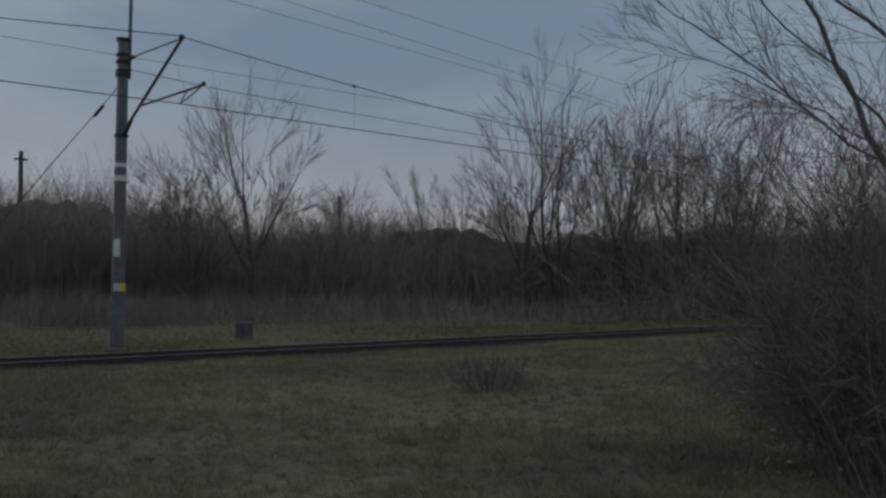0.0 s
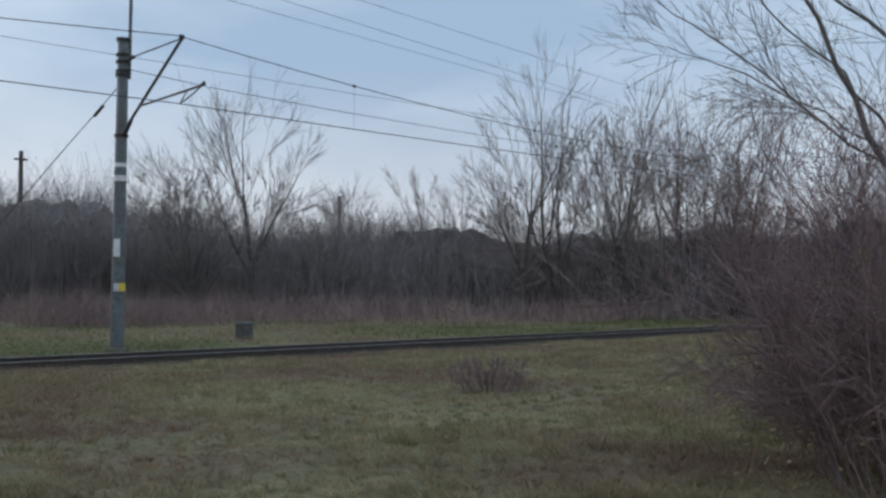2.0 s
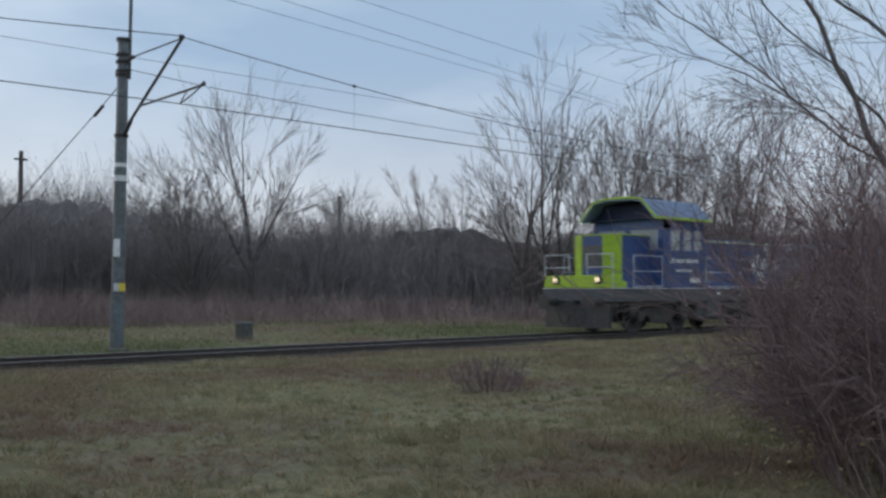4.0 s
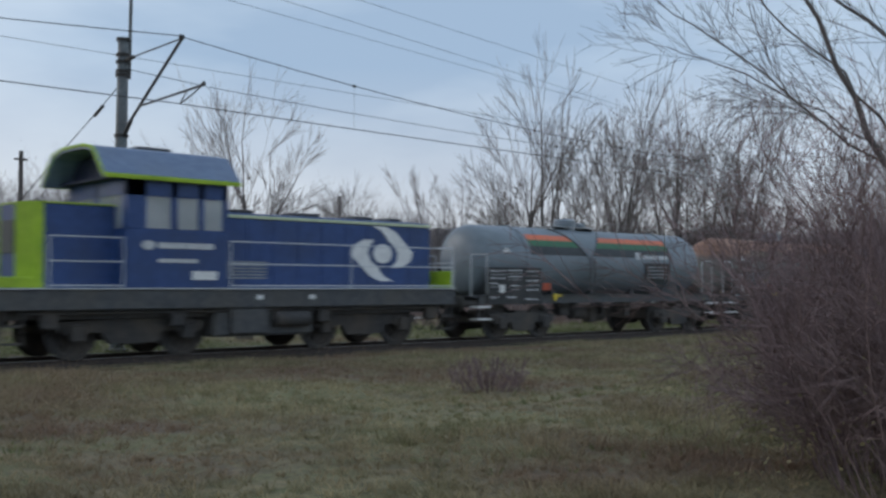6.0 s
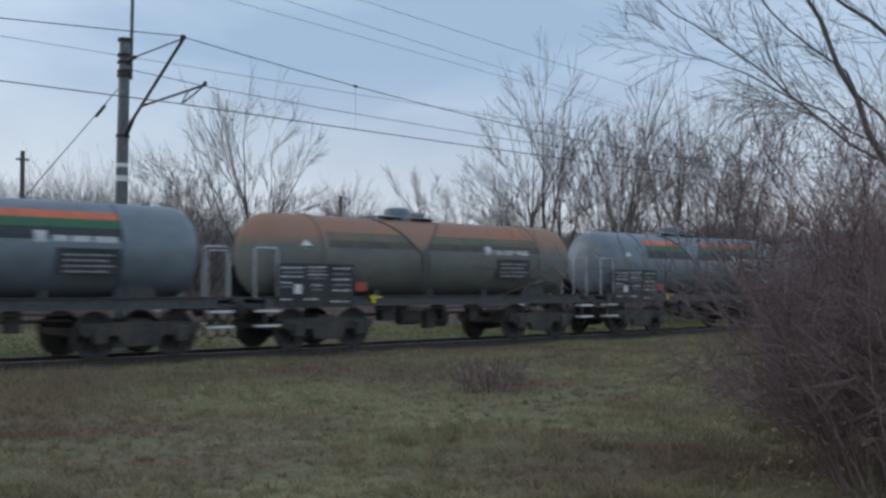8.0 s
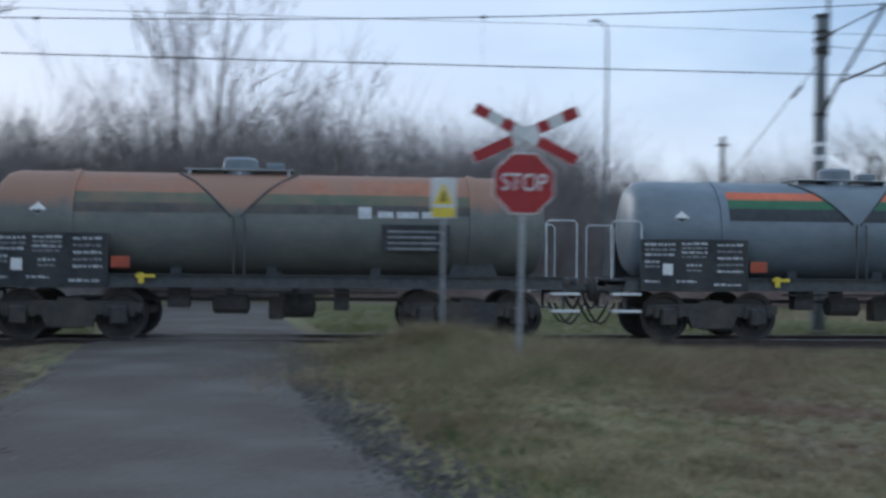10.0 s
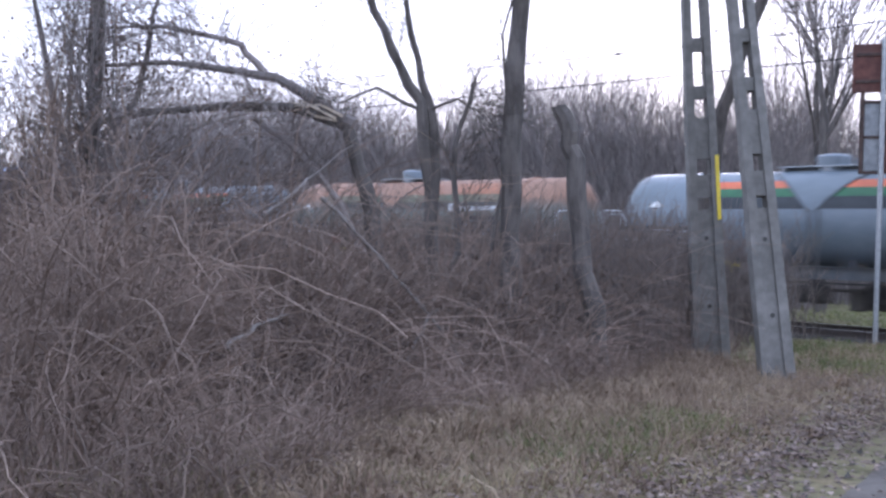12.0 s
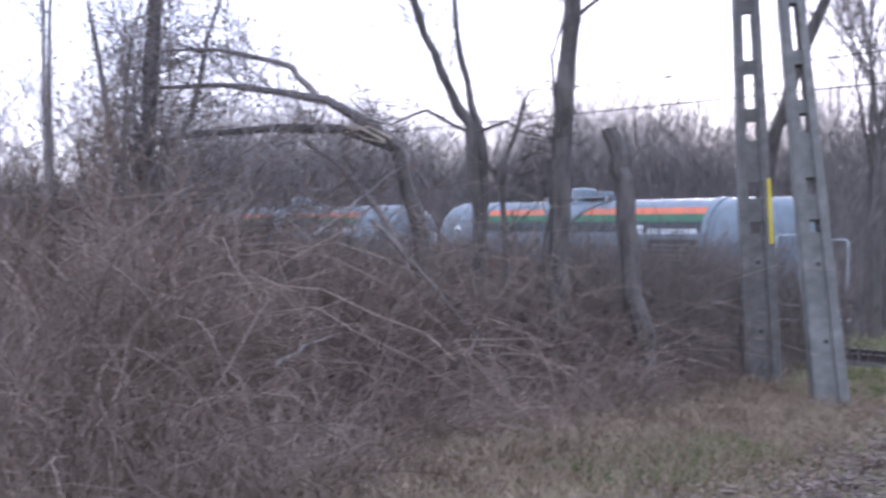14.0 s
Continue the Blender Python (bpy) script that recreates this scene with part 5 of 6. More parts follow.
def shrub(name, label, spots, material, seed, thin=0.0024):
    """Bushy shrub: many curved stems from a few feet, each with side shoots."""
    rng, s, fine = random.Random(seed), Shape(), Shape()
    for x, y, spread, height, stems, shoots in spots:
        for _ in range(stems):
            a, rr0 = rng.uniform(0, 6.283), rng.random() ** 0.6 * spread * 0.55
            d = Vector((math.cos(a) * rng.uniform(0.05, 0.65), math.sin(a) * rng.uniform(0.05, 0.65), 1))
            h = height * rng.uniform(0.55, 1.1)
            px, py = x + math.cos(a) * rr0, y + math.sin(a) * rr0
            q = wander(rng, (px, py, lie(px, py) - 0.05), d, h, 6, 0.17, 0.02)
            r = taper(rng.uniform(0.0035, 0.0075), thin, 7)
            s.tube(q, r, 3, False)
            twigs(fine, rng, q, r, h * 0.34, shoots, 1, 0.65, 0.05, thin, 0.8)
    t = thing(name, label, "shrub", group="leafless bushes" if name == "bush" else "")
    tagged(part("stem_mass", s, material, t), kind="stuff")
    tagged(part("twig_mass", fine, material, t), kind="stuff")
    return t


def leaf_clumps(name, label, spots, material, seed):
    rng, s = random.Random(seed), Shape()
    for x, y, z, r, n in spots:
        for _ in range(n):
            p = Vector((x + rng.gauss(0, r), y + rng.gauss(0, r), max(0.05, z + rng.gauss(0, r * 0.7))))
            u = Vector((rng.gauss(0, 1), rng.gauss(0, 1), rng.gauss(0, 1))).normalized()
            w = u.orthogonal().normalized()
            q = rng.uniform(0.009, 0.02)
            s.add([p + u * q * 1.4, p + w * q, p - u * q * 1.4, p - w * q], [(0, 1, 2, 3)])
    lone(name, s, material, label, "leaves", "stuff")


def build_near_right():
    shrub("bush", "dense leafless reddish bush in the meadow", [(8.5, 4.1, 0.9, 1.35, 66, 11)], M_redtwig, 31)
    shrub("bush", "dense leafless reddish bush, waist high", [(7.9, 3.5, 1.0, 2.1, 76, 11)], M_redtwig, 33)
    shrub("bush", "tall leafless reddish bush beside the others", [(7.4, 2.9, 1.3, 2.8, 80, 11)], M_redtwig, 34)
    shrub("bush", "tall leafless reddish bush behind the first", [(11.3, 4.5, 1.2, 2.2, 84, 11)], M_redtwig, 32)
    shrub("bush", "tallest leafless bush under the leaning tree", [(11.2, 3.9, 1.2, 3.3, 84, 11)], M_redtwig, 35)
    shrub("bush", "low leafless bush at the edge of the clump", [(9.9, 5.0, 0.9, 1.1, 48, 10)], M_redtwig, 36)
    leaf_clumps("bush_leaves", "few withered yellow and green leaves in the bush", [(7.2, 3.3, 1.45, 0.10, 26), (7.4, 3.6, 0.5, 0.3, 110), (7.0, 3.9, 0.3, 0.35, 110), (7.9, 4.2, 1.0, 0.4, 60), (7.1, 3.1, 0.8, 0.3, 90), (8.2, 4.8, 0.7, 0.3, 40)], M_withered, 37)
    # leaning tree whose limbs reach over the bush
    rng, trunk, crown = random.Random(41), Shape(), Shape()
    foot = Vector((10.0, 3.0, -0.2))
    trunk.tube([foot, foot + Vector((-0.1, 0.2, 1.2)), foot + Vector((-0.4, 0.5, 2.3))], (0.13, 0.11, 0.09), 8)
    limbs = (((9.6, 3.5, 2.1), (9.14, 4.05, 2.55), (8.97, 4.41, 3.45), (8.75, 4.85, 4.7), (8.6, 5.1, 5.6), 0.042),
             ((9.6, 3.5, 2.1), (9.05, 4.35, 2.75), (8.68, 4.97, 3.44), (8.35, 5.5, 3.95), (8.1, 5.95, 4.3), 0.015),
             ((9.6, 3.5, 2.1), (9.2, 4.15, 2.75), (8.85, 4.75, 3.2), (8.5, 5.3, 3.55), (8.25, 5.75, 3.75), 0.012),
             ((9.7, 3.3, 2.4), (9.35, 3.75, 3.4), (9.1, 4.15, 3.85), (8.85, 4.7, 4.3), (8.6, 5.2, 4.8), 0.028),
             ((9.7, 3.3, 2.4), (9.5, 3.5, 3.3), (9.3, 3.75, 4.2), (9.1, 4.0, 5.2), (9.0, 4.2, 6.0), 0.035),
             ((9.6, 3.5, 2.1), (9.5, 4.1, 2.8), (9.4, 4.6, 3.5), (9.2, 5.2, 4.2), (9.0, 5.6, 4.8), 0.02))
    for *p, r in limbs:
        knots = [Vector(q) for q in p]
        pts = [knots[0]]
        for a, b in zip(knots, knots[1:]):
            pts += [a.lerp(b, k / 3) + Vector((rng.gauss(0, 0.022), rng.gauss(0, 0.022), rng.gauss(0, 0.022))) for k in (1, 2, 3)]
        rr = taper(r, 0.004, 13)
        crown.tube(pts, rr, 6, False)
        twigs(crown, rng, pts, rr, 0.95, 11, 2, 0.48, 0.03, 0.0023, 0.55, 2, 0.05)
    make_tree("tree", "leaning bare tree with long thin branches", "tree", None, (trunk, crown), (M_bark, M_bark))


def thicket_edge(y):
    """Where the roadside thicket ends towards the lane."""
    return -4.6 - 1.3 * smooth01(3, 6, y) - 0.4 * smooth01(6, 9, y) - 1.4 * smooth01(8.5, 13, y)


# where the dead branches lie, from end to end
DEAD = (
    ((-7.74, 5.68, 1.69), (-8.28, 6.62, 2.09), (-8.75, 7.61, 2.56)),
    ((-8.12, 6.65, 1.9), (-7.51, 6.9, 1.33), (-7.03, 7.11, 0.82), (-6.62, 7.23, 0.32)),
    ((-6.83, 7.03, 0.86), (-6.81, 6.76, 0.58), (-6.77, 6.53, 0.29)),
    ((-6.48, 5.65, 0.14), (-6.52, 6.06, 0.27), (-6.59, 6.42, 0.36)),
    ((-6.27, 4.3, 0.67), (-6.31, 4.59, 0.82), (-6.34, 4.88, 0.9)),
)


def build_left_thicket():
    rng, s = random.Random(51), Shape()
    for _ in range(6800):
        y = rng.uniform(1.8, 14.5)
        x = thicket_edge(y) - 5.5 * rng.random() ** 1.4
        inner = smooth01(0.0, 1.6, thicket_edge(y) - x)
        h = rng.uniform(0.35, 1.0) * (0.45 + 1.0 * inner) * max(0.35, 1.0 + 0.9 * hum(x, y, 0.8))
        a = rng.uniform(0, 6.283)
        q = [Vector((x, y, -0.03))]
        d = Vector((math.cos(a) * 0.35, math.sin(a) * 0.35, 1)).normalized()
        steps = 5
        for k in range(steps):
            d = (d + Vector((rng.gauss(0, 0.28) + math.cos(a) * 0.16, rng.gauss(0, 0.28) + math.sin(a) * 0.16, rng.gauss(-0.16 * k / 2, 0.2)))).normalized()
            p = q[-1] + d * (h * 0.36)
            p.z = max(0.02, p.z)
            q.append(p)
        r = taper(rng.uniform(0.003, 0.007), 0.002, steps + 1)
        s.tube(q, r, 3, False)
        twigs(s, rng, q, r, 0.30, 4, 0, 0.9, -0.03, 0.002)
    for _ in range(900):
        y = rng.uniform(2.2, 9.5)
        x = thicket_edge(y) - rng.uniform(1.2, 4.5)
        q = wander(rng, (x, y, 0), (rng.gauss(0, 0.35), rng.gauss(0, 0.35), 1), rng.uniform(1.0, 2.1), 5, 0.2, -0.03)
        r = taper(rng.uniform(0.004, 0.008), 0.002, 6)
        s.tube(q, r, 3, False)
        twigs(s, rng, q, r, 0.5, 7, 0, 0.8, 0.0, 0.002, ends=2)
    # long pale vines that arch over and hang down
    for _ in range(420):
        y = rng.uniform(2.0, 10.5)
        x = thicket_edge(y) - rng.uniform(0.0, 3.0)
        inner = smooth01(-0.2, 1.8, thicket_edge(y) - x)
        q, d, a = [Vector((x, y, 0))], Vector((rng.gauss(0, 0.3), rng.gauss(0, 0.3), 1)), rng.uniform(0, 6.283)
        top = rng.uniform(0.5, 1.0) * (0.5 + 0.9 * inner)
        for k in range(9):
            d = (d + Vector((0.14 * math.cos(a) + rng.gauss(0, 0.2), 0.14 * math.sin(a) + rng.gauss(0, 0.2), -0.22 * (k > 2) + rng.gauss(0, 0.12)))).normalized()
            p = q[-1] + d * top * 0.33
            p.z = max(0.03, p.z)
            q.append(p)
        s.tube(q, taper(rng.uniform(0.004, 0.0075), 0.002, 10), 4, False)
    lone("brambles", s, M_bramble, "dense tangle of dry greyish-brown brambles", "brambles", "stuff")
    # low solid ridge added for the darkness between the thicket's stems
    thicket_mass("undergrowth", "solid low ridge standing in for the shade inside the roadside thicket", [(-11.5, 1.5), (-9.0, 6.0), (-8.9, 9.5), (-9.4, 12.0)], 1.3, 0.7, M_thicket, 14)
    brush("saplings", "bare saplings and vines of the roadside thicket", [(-14, -8.0, 4.5, 12.5, 1.2, 2.3, 1400, 0.007, 0.3), (-12, -7.9, 11, 18, 1.1, 2.3, 1200, 0.008, 0.22), (-17, -11, 2, 10, 1.8, 4.0, 450, 0.009, 0.2), (-9.5, -7.2, 8.0, 13, 0.9, 1.9, 900, 0.007, 0.25)], M_thicket, 52)

    def stemmed(name, label, lines, seed, length, count, thin=0.0035, depth=1, angle=0.75, twig=M_bark):
        g = random.Random(seed)
        trunk, crown = Shape(), Shape()
        for k, (pts, r0, r1) in enumerate(lines):
            pts = [Vector(p) for p in pts]
            fine = []
            for a, b in zip(pts, pts[1:]):
                for i in range(3):
                    fine.append(a.lerp(b, i / 3) + Vector((g.gauss(0, 0.018), g.gauss(0, 0.018), 0)))
            fine.append(pts[-1])
            rr = [r * g.uniform(0.9, 1.1) for r in taper(r0, r1, len(fine))]
            (trunk if k == 0 else crown).tube(fine, rr, 8)
            if count:
                n = len(fine) // 4
                twigs(crown, g, fine[n:], rr[n:], length, count, depth, angle, 0.05, thin)
        return make_tree(name, label, "tree", None, (trunk, crown), (M_bark, twig))

    stemmed("tree", "bent broken tree arching over the brambles",
            [(((-8.75, 8.2, 0), (-8.85, 8.1, 1.3), (-8.95, 7.98, 2.1), (-9.1, 7.8, 2.8), (-9.45, 7.35, 2.98), (-9.95, 6.7, 2.95), (-10.4, 6.0, 2.82), (-10.8, 5.3, 2.6)), 0.12, 0.02),
             (((-9.05, 7.85, 2.8), (-9.3, 7.5, 3.05), (-9.6, 7.15, 3.3), (-9.95, 6.7, 3.36), (-10.3, 6.2, 3.4), (-10.7, 5.5, 3.3)), 0.085, 0.02),
             (((-9.7, 7.05, 3.35), (-9.85, 6.85, 3.65), (-10.1, 6.5, 3.75), (-10.4, 6.1, 3.8), (-10.8, 5.4, 3.7)), 0.045, 0.012),
             (((-8.95, 7.98, 1.3), (-9.1, 7.75, 1.9), (-9.4, 7.4, 2.45), (-9.75, 6.95, 2.85)), 0.04, 0.03)], 61, 0.75, 24, 0.0042, twig=M_twig)
    stemmed("tree", "forked bare tree in the thicket",
            [(((-8.3, 8.65, 0), (-8.45, 8.55, 1.6), (-8.55, 8.42, 3.1), (-8.8, 8.15, 3.7), (-8.98, 7.95, 4.35), (-9.3, 7.6, 5.4)), 0.095, 0.03),
             (((-8.4, 8.6, 1.2), (-8.42, 8.55, 2.8), (-8.6, 8.4, 3.6), (-8.72, 8.25, 4.4), (-8.75, 8.2, 5.6)), 0.06, 0.02),
             (((-8.5, 8.45, 3.0), (-8.25, 8.7, 3.15), (-8.0, 8.95, 2.95)), 0.022, 0.01),
             (((-8.45, 8.5, 0), (-8.2, 8.75, 1.4), (-8.25, 8.7, 2.6), (-8.1, 8.85, 3.4)), 0.05, 0.02),
             (((-8.55, 8.42, 3.0), (-8.9, 8.05, 3.25), (-9.2, 7.75, 3.05)), 0.025, 0.01)], 62, 0.8, 12, 0.0045)
    stemmed("tree", "straight grey trunk with few shoots",
            [(((-7.72, 9.15, 0), (-7.78, 9.15, 1.6), (-7.78, 9.14, 3.1), (-7.74, 9.17, 4.4), (-7.70, 9.2, 5.8), (-7.9, 9.1, 7.0)), 0.13, 0.08),
             (((-7.73, 9.18, 4.3), (-7.5, 9.4, 4.6), (-7.1, 9.8, 4.75)), 0.03, 0.012),
             (((-7.85, 9.05, 0), (-7.95, 9.0, 1.2), (-7.7, 9.1, 2.6), (-7.85, 9.0, 3.9), (-7.66, 9.25, 4.9)), 0.025, 0.012)], 63, 0.5, 14, 0.004)
    stemmed("tree_stump", "tall broken dead trunk without branches",
            [(((-6.9, 9.85, 0), (-7.08, 9.7, 1.2), (-7.22, 9.58, 2.5), (-7.3, 9.52, 2.95), (-7.36, 9.48, 3.1)), 0.12, 0.10)], 64, 0.3, 0)
    stemmed("tree", "leaning tree behind the concrete posts",
            [(((-8.3, 14.2, 0), (-8.1, 14.1, 2.2), (-7.8, 14.0, 3.6), (-7.3, 13.9, 4.9), (-6.8, 14.0, 6.2), (-6.4, 14.1, 7.6)), 0.14, 0.06)], 65, 1.5, 12, 0.005)
    g = random.Random(90)
    vines = [(((-10.8, 5.5, 0), (-10.75, 5.55, 2.0), (-10.7, 5.55, 4.1), (-10.6, 5.6, 6.2)), 0.10, 0.07),
             (((-10.75, 5.55, 1.6), (-10.9, 5.2, 2.8), (-11.0, 4.9, 4.2)), 0.05, 0.02),
             (((-10.75, 5.55, 2.0), (-10.5, 5.95, 3.0), (-10.4, 6.2, 4.4)), 0.05, 0.02),
             (((-11.1, 4.8, 0), (-11.2, 4.7, 2.0), (-11.3, 4.6, 4.8)), 0.05, 0.02),
             (((-10.6, 4.4, 0), (-10.8, 4.5, 2.2), (-10.9, 4.3, 4.8)), 0.045, 0.02)]
    for _ in range(18):
        x, y = -10.75 + g.gauss(0, 0.28), 5.5 + g.gauss(0, 0.3)
        vines.append((((x, y, 0), (x + g.gauss(0, 0.1), y + g.gauss(0, 0.1), 1.4), (x + g.gauss(0, 0.14), y + g.gauss(0, 0.14), 2.8), (x + g.gauss(0, 0.2), y + g.gauss(0, 0.2), g.uniform(3.4, 5.4))), g.uniform(0.012, 0.024), 0.008))
    stemmed("tree", "old tree wrapped in climbing vines", vines, 66, 0.8, 9, 0.005, 1, 0.9, M_twig)
    shrub("bush", "tall tangled bush of vines round the old tree", [(-10.4, 5.2, 1.5, 2.6, 90, 9), (-9.6, 4.6, 1.3, 1.9, 70, 9)], M_bramble, 92, 0.0035)
    shrub("bush", "tall bare saplings crowding the old tree", [(-11.3, 4.9, 1.6, 4.3, 46, 8), (-10.2, 6.1, 1.1, 3.4, 30, 8)], M_twig, 94, 0.0038)
    leaf_clumps("withered_leaves", "small withered brown leaves left on the vines", [(-10.7 + g.gauss(0, 0.7), 5.5 + g.gauss(0, 0.7), g.uniform(1.0, 5.0), 0.35, 30) for _ in range(70)] + [(-9.7 + g.gauss(0, 0.5), 6.9 + g.gauss(0, 0.5), g.uniform(2.6, 3.9), 0.2, 14) for _ in range(16)], M_leaf, 93)
    # splintered wood where the arching tree broke
    broken = thing("splintered_wood", "pale splintered wood of the broken tree", "broken wood")
    for k in range(7):
        a = Vector((-9.12 + 0.05 * g.gauss(0, 1), 7.72 + 0.05 * g.gauss(0, 1), 2.86 + 0.04 * g.gauss(0, 1)))
        part("splinter", Shape().tube([a, a + Vector((-0.16, -0.2, 0.10 + 0.05 * g.gauss(0, 1))), a + Vector((-0.34, -0.42, 0.12 + 0.06 * g.gauss(0, 1)))], (0.022, 0.018, 0.004), 4), M_pale_wood, broken)
    # dead branches leaning in the brambles
    for label, pts, r in (("long thin dead branch leaning on the tree", DEAD[0], 0.02), ("dead branch slanting through the brambles", DEAD[1], 0.03), ("short pale broken stick", DEAD[2], 0.022), ("forked dead branch lying low", DEAD[3], 0.02), ("dark broken branch in the tangle", DEAD[4], 0.028)):
        sh = Shape()
        p = [Vector(q) for q in pts]
        fine = [p[0]]
        for u, v in zip(p, p[1:]):
            fine += [u.lerp(v, k / 3) + Vector((g.gauss(0, 0.012), g.gauss(0, 0.012), g.gauss(0, 0.012))) for k in (1, 2, 3)]
        rr = taper(r * 0.75, r * 0.3, len(fine))
        branch = thing("dead_branch", label, "branch", group="dead branches")
        part("limb", sh.tube(fine, rr, 6), M_deadwood, branch)
        for k in range(5):
            st = Shape()
            twigs(st, g, fine, rr, 0.38, 1, 0, 0.7, 0.0, 0.004, ends=3)
            part("side_twig", st, M_deadwood, branch)


VERGE = ((-4.49, 7.6, 0.35, 0.35, 150), (-4.24, 6.05, 0.3, 0.3, 80), (-6.92, 16.25, 0.7, 0.7, 260), (-5.2, 13.69, 0.8, 0.8, 300), (-4.76, 6.61, 0.4, 0.4, 120), (1.2, 9.0, 0.35, 2.2, 260), (0.3, 15.5, 0.3, 1.5, 160))


def build_grass():
    rng, s, lush, straw = random.Random(71), Shape(), Shape(), Shape()

    def blade(x, y, h, w, into=None):
        a, b = rng.uniform(0, 6.283), rng.uniform(0, 6.283)
        t = h * rng.uniform(0.8, 3.0)
        z = lie(x, y) - 0.01
        (into or s).add([(x - w * math.cos(a), y - w * math.sin(a), z), (x + w * math.cos(a), y + w * math.sin(a), z), (x + t * math.cos(b), y + t * math.sin(b), z + h)], [(0, 1, 2)])

    def tuft(x, y, size, n, into=None):
        for _ in range(n):
            a, b = rng.uniform(0, 6.283), rng.uniform(0, 6.283)
            px, py = x + size * 0.35 * rng.random() * math.cos(a), y + size * 0.35 * rng.random() * math.sin(a)
            h, t, w = size * rng.uniform(0.3, 0.8), size * rng.uniform(0.4, 1.4), rng.uniform(0.004, 0.008)
            z = lie(px, py) - 0.01
            mx, my = px + 0.35 * t * math.cos(a), py + 0.35 * t * math.sin(a)
            ex, ey = px + t * math.cos(a), py + t * math.sin(a)
            cx, cy = w * math.cos(b), w * math.sin(b)
            (into or s).add([(px - cx, py - cy, z), (px + cx, py + cy, z), (mx + cx * 0.7, my + cy * 0.7, z + h * 0.75), (mx - cx * 0.7, my - cy * 0.7, z + h * 0.75), (ex, ey, z + h * rng.uniform(0.7, 1.05))], [(0, 1, 2, 3), (3, 2, 4)])

    for _ in range(24000):
        y = 4.0 + 14.6 * rng.random() ** 1.2
        x = rng.uniform(-7, 30)
        l, r = road_edges(y)
        if l - 0.3 < x < r + 0.25 or x > 6 + 1.6 * y or x < thicket_edge(y) - 0.5:
            continue
        k = 1.0 + 1.2 * hum(x, y, 0.4) + 0.5 * hum(x, y, 1.5)
        tuft(x, y, rng.uniform(0.08, 0.18) * max(0.55, k), 9, straw if x < l and rng.random() < 0.7 else s)
    for _ in range(190000):
        y = 2.5 + 16.4 * rng.random() ** 1.4
        x = rng.uniform(-8, 30)
        l, r = road_edges(y)
        if l - 0.05 < x < r + 0.05 or x > 6 + 1.6 * y:
            continue
        k = 1.0 + 0.9 * hum(x, y, 0.5) + 0.5 * hum(x, y, 1.7)
        blade(x, y, max(0.015, rng.uniform(0.025, 0.075) * k), rng.uniform(0.004, 0.009), straw if x < l and rng.random() < 0.65 else s)
    for _ in range(30000):
        x, y = rng.uniform(-12, 44), 23.0 + 16 * rng.random() ** 1.6
        l, r = road_edges(y)
        if l - 0.05 < x < r + 0.05:
            continue
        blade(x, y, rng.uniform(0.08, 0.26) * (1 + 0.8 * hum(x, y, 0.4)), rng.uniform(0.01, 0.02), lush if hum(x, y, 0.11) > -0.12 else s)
    for _ in range(9000):
        x = rng.uniform(1.0, 40)
        blade(x, rng.uniform(18.5, 19.75), rng.uniform(0.04, 0.13) * (1 + 0.6 * hum(x, 3.0, 0.5)), rng.uniform(0.005, 0.010))
    for cx, cy, sx, sy, n in ((1.4, 17.2, 0.9, 0.6, 3000), (3.0, 15.2, 1.5, 1.5, 5000), (2.2, 13.2, 1.4, 0.8, 2500)):
        for _ in range(n):
            blade(rng.gauss(cx, sx), min(18.9, rng.gauss(cy, sy)), rng.uniform(0.12, 0.34), rng.uniform(0.006, 0.012))
    # lusher clumps on the lane's verge and in the meadow
    for cx, cy, sx, sy, n in VERGE:
        for _ in range(n):
            x, y = rng.gauss(cx, sx), rng.gauss(cy, sy)
            if x < road_edges(y)[0] - 0.25 or x > road_edges(y)[1] + 0.2:
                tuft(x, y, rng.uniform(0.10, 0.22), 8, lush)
    for _ in range(1300):
        x, y = rng.uniform(1, 26), 5.0 + 13 * rng.random()
        if hum(x, y, 0.28) > 0.12 and road_edges(y)[1] + 0.4 < x < 6 + 1.6 * y:
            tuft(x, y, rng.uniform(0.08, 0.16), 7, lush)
    # tall straw along the foot of the thicket
    for _ in range(1500):
        y = rng.uniform(3.5, 13.0)
        x = thicket_edge(y) + rng.gauss(0.35, 0.4)
        if x < road_edges(y)[0] - 0.5:
            tuft(x, y, rng.uniform(0.14, 0.34), 6, straw)
    lone("dry_grass", straw, M_dry, "dry brown grass along the lane and thicket", "grass", "stuff")
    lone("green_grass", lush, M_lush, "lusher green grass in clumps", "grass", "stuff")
    lone("grass", s, M_blade, "rough green and straw-coloured meadow grass", "grass", "stuff")
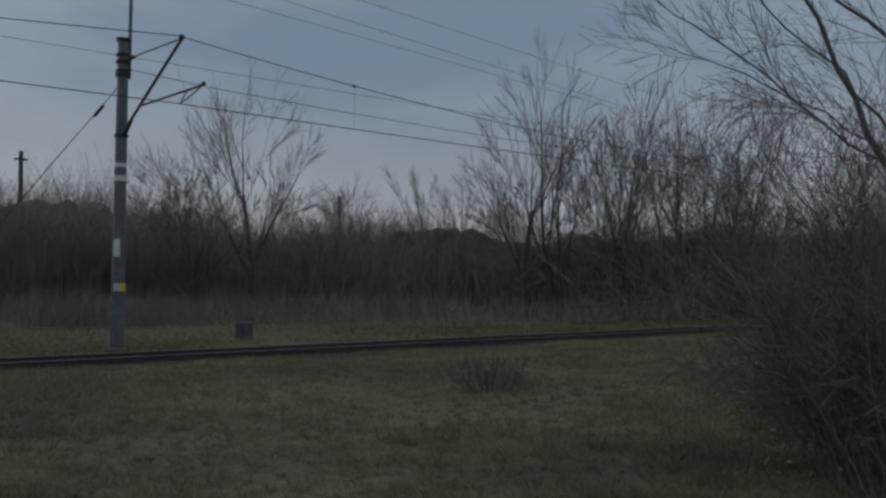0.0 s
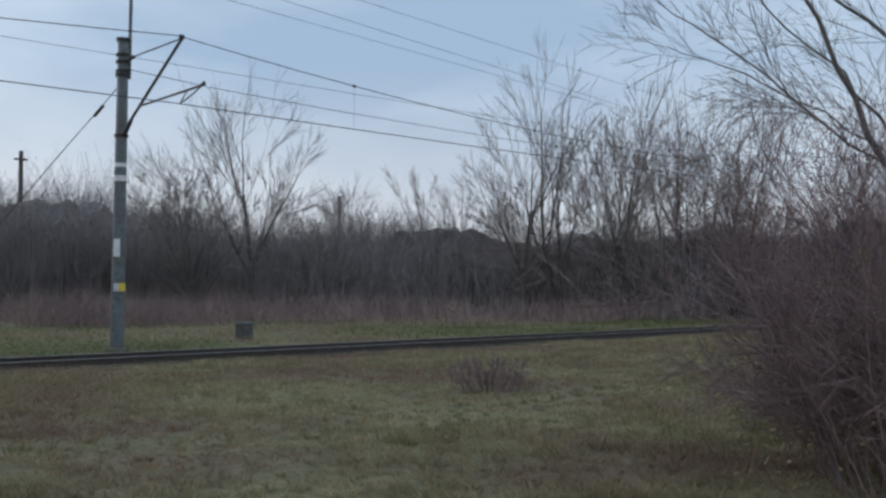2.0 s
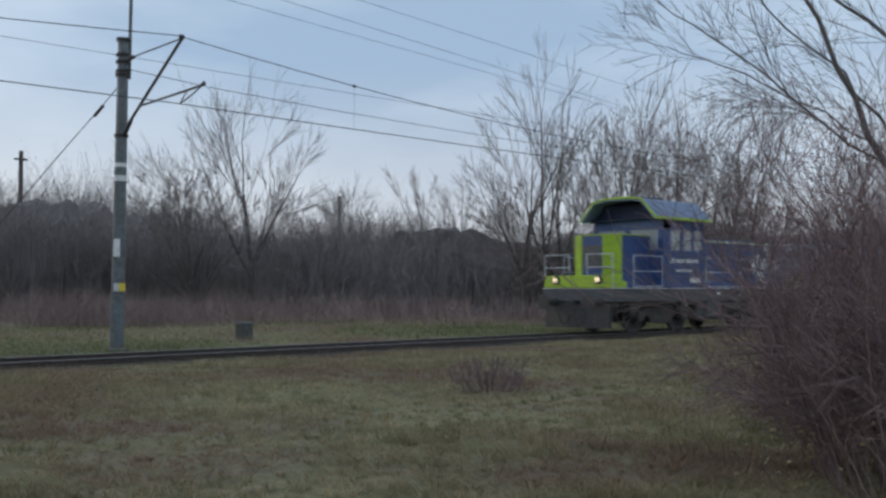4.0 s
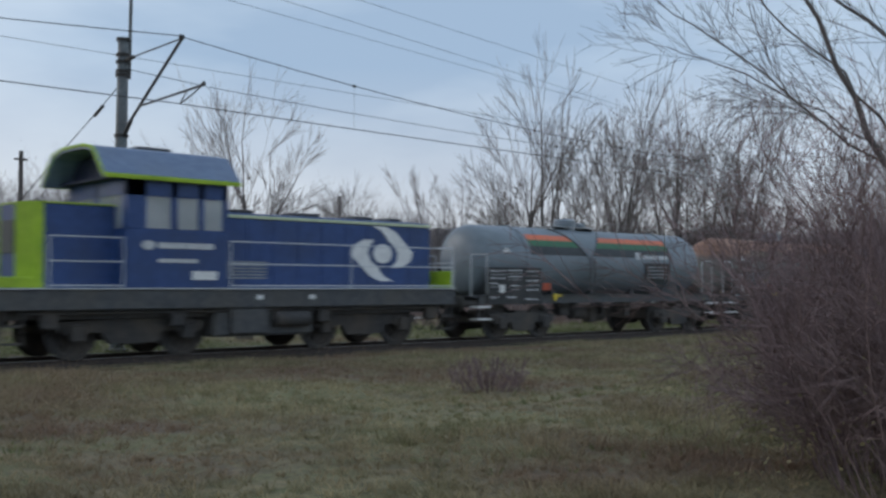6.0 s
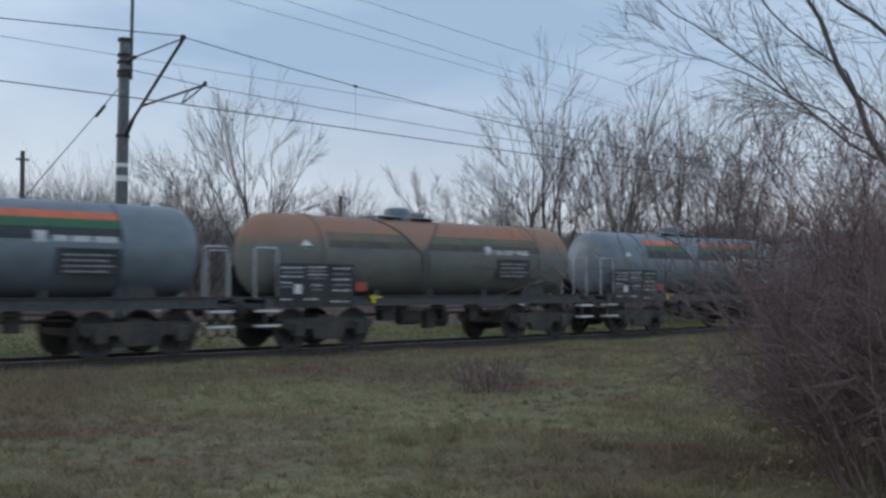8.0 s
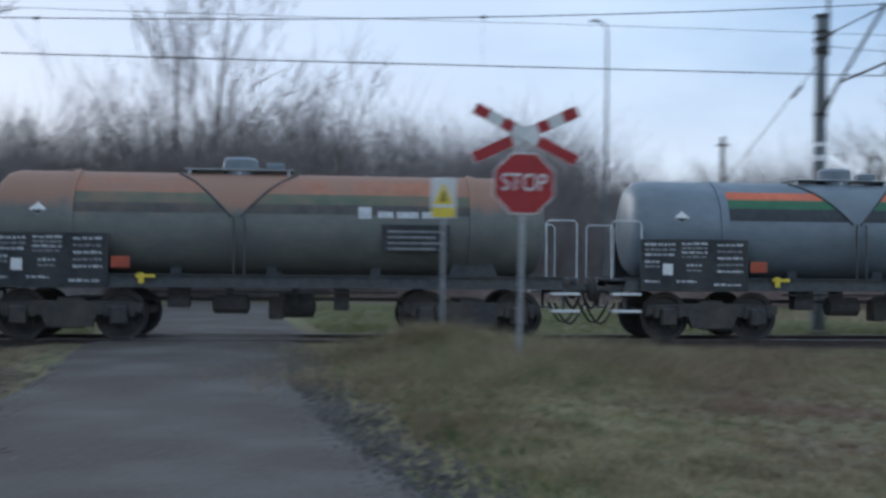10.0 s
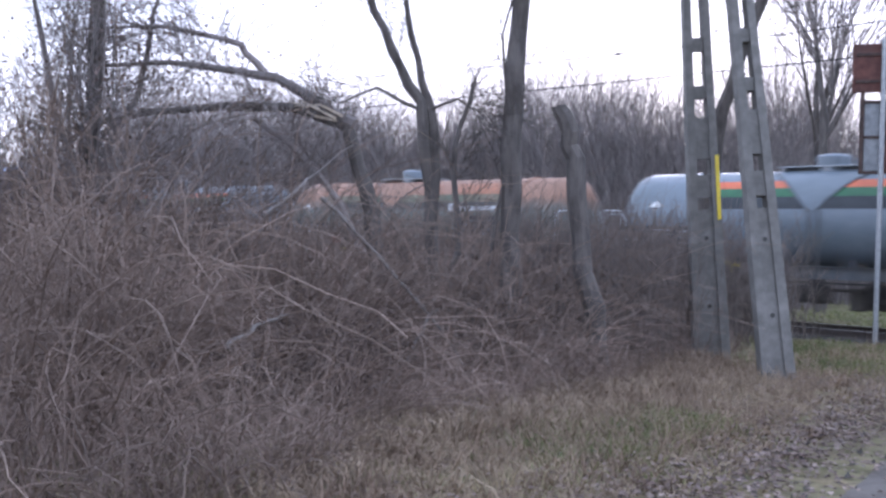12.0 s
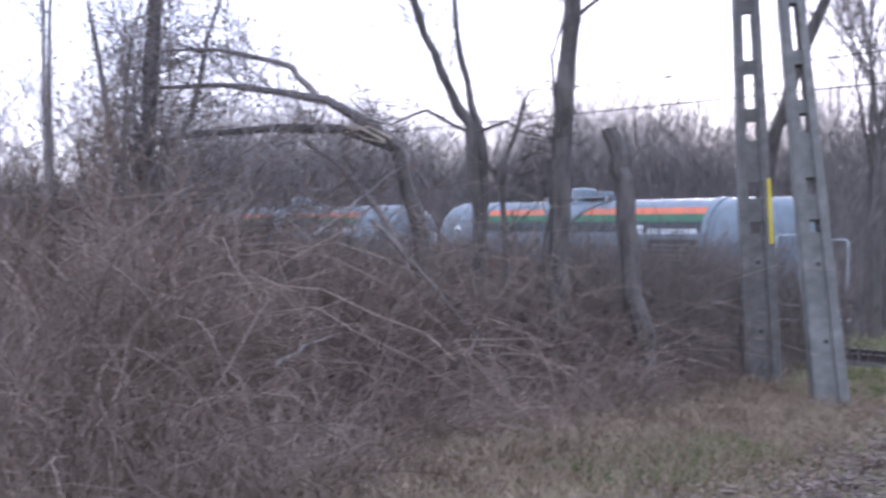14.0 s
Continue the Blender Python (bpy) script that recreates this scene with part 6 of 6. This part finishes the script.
    s = Shape()
    for _ in range(9000):
        y = rng.uniform(3, 18)
        x = rng.uniform(-7, 26)
        l, r = road_edges(y)
        if l - 0.3 < x < r + 0.3 or (x > 0 and hum(x, y, 0.45) < 0.02 + 0.25 * abs(y - 14) / 8):
            continue
        q = wander(rng, (x, y, lie(x, y)), (rng.gauss(0, 0.35), rng.gauss(0, 0.35), 1), rng.uniform(0.12, 0.36), 2, 0.25, 0)
        s.tube((q[0], q[2]), (0.003, 0.001), 3, False)
    for _ in range(9000):
        y = rng.uniform(2.5, 12.5)
        x = thicket_edge(y) + rng.uniform(-0.6, 2.2)
        l, r = road_edges(y)
        if x > l - 0.25:
            continue
        q = wander(rng, (x, y, lie(x, y)), (rng.gauss(0, 0.6), rng.gauss(0, 0.6), 1), rng.uniform(0.08, 0.30), 2, 0.3, -0.1)
        s.tube(q, (0.0035, 0.0025, 0.001), 3, False)
    lone("weeds", s, M_dry, "dry brown weed stalks in patches", "weeds", "stuff")
    shrub("weed_clump", "dark reddish clump of dead weeds in the meadow", [(10.9, 10.7, 0.9, 0.55, 60, 5)], M_redtwig, 72, 0.003)
    s = Shape()
    for _ in range(9000):
        y = 1.5 + 13 * rng.random() ** 1.2
        l, r = road_edges(y)
        x = l + (rng.gauss(-0.25, 0.33) if rng.random() < 0.7 else -abs(rng.gauss(0.5, 1.0)))
        a, q = rng.uniform(0, 6.283), rng.uniform(0.014, 0.04)
        z = max(0.045, lie(x, y) + 0.01) + rng.uniform(0, 0.02)
        s.add([(x + q * math.cos(a), y + q * math.sin(a), z), (x - q * 0.6 * math.sin(a), y + q * 0.6 * math.cos(a), z + 0.012), (x - q * math.cos(a), y - q * math.sin(a), z + 0.004), (x + q * 0.6 * math.sin(a), y - q * 0.6 * math.cos(a), z + 0.01)], [(0, 1, 2, 3)])
    lone("fallen_leaves", s, M_leaf, "pale brown fallen leaves beside the lane", "leaves", "stuff")


build_far_trees()
build_woods()
build_near_right()
build_left_thicket()
build_grass()

motions()
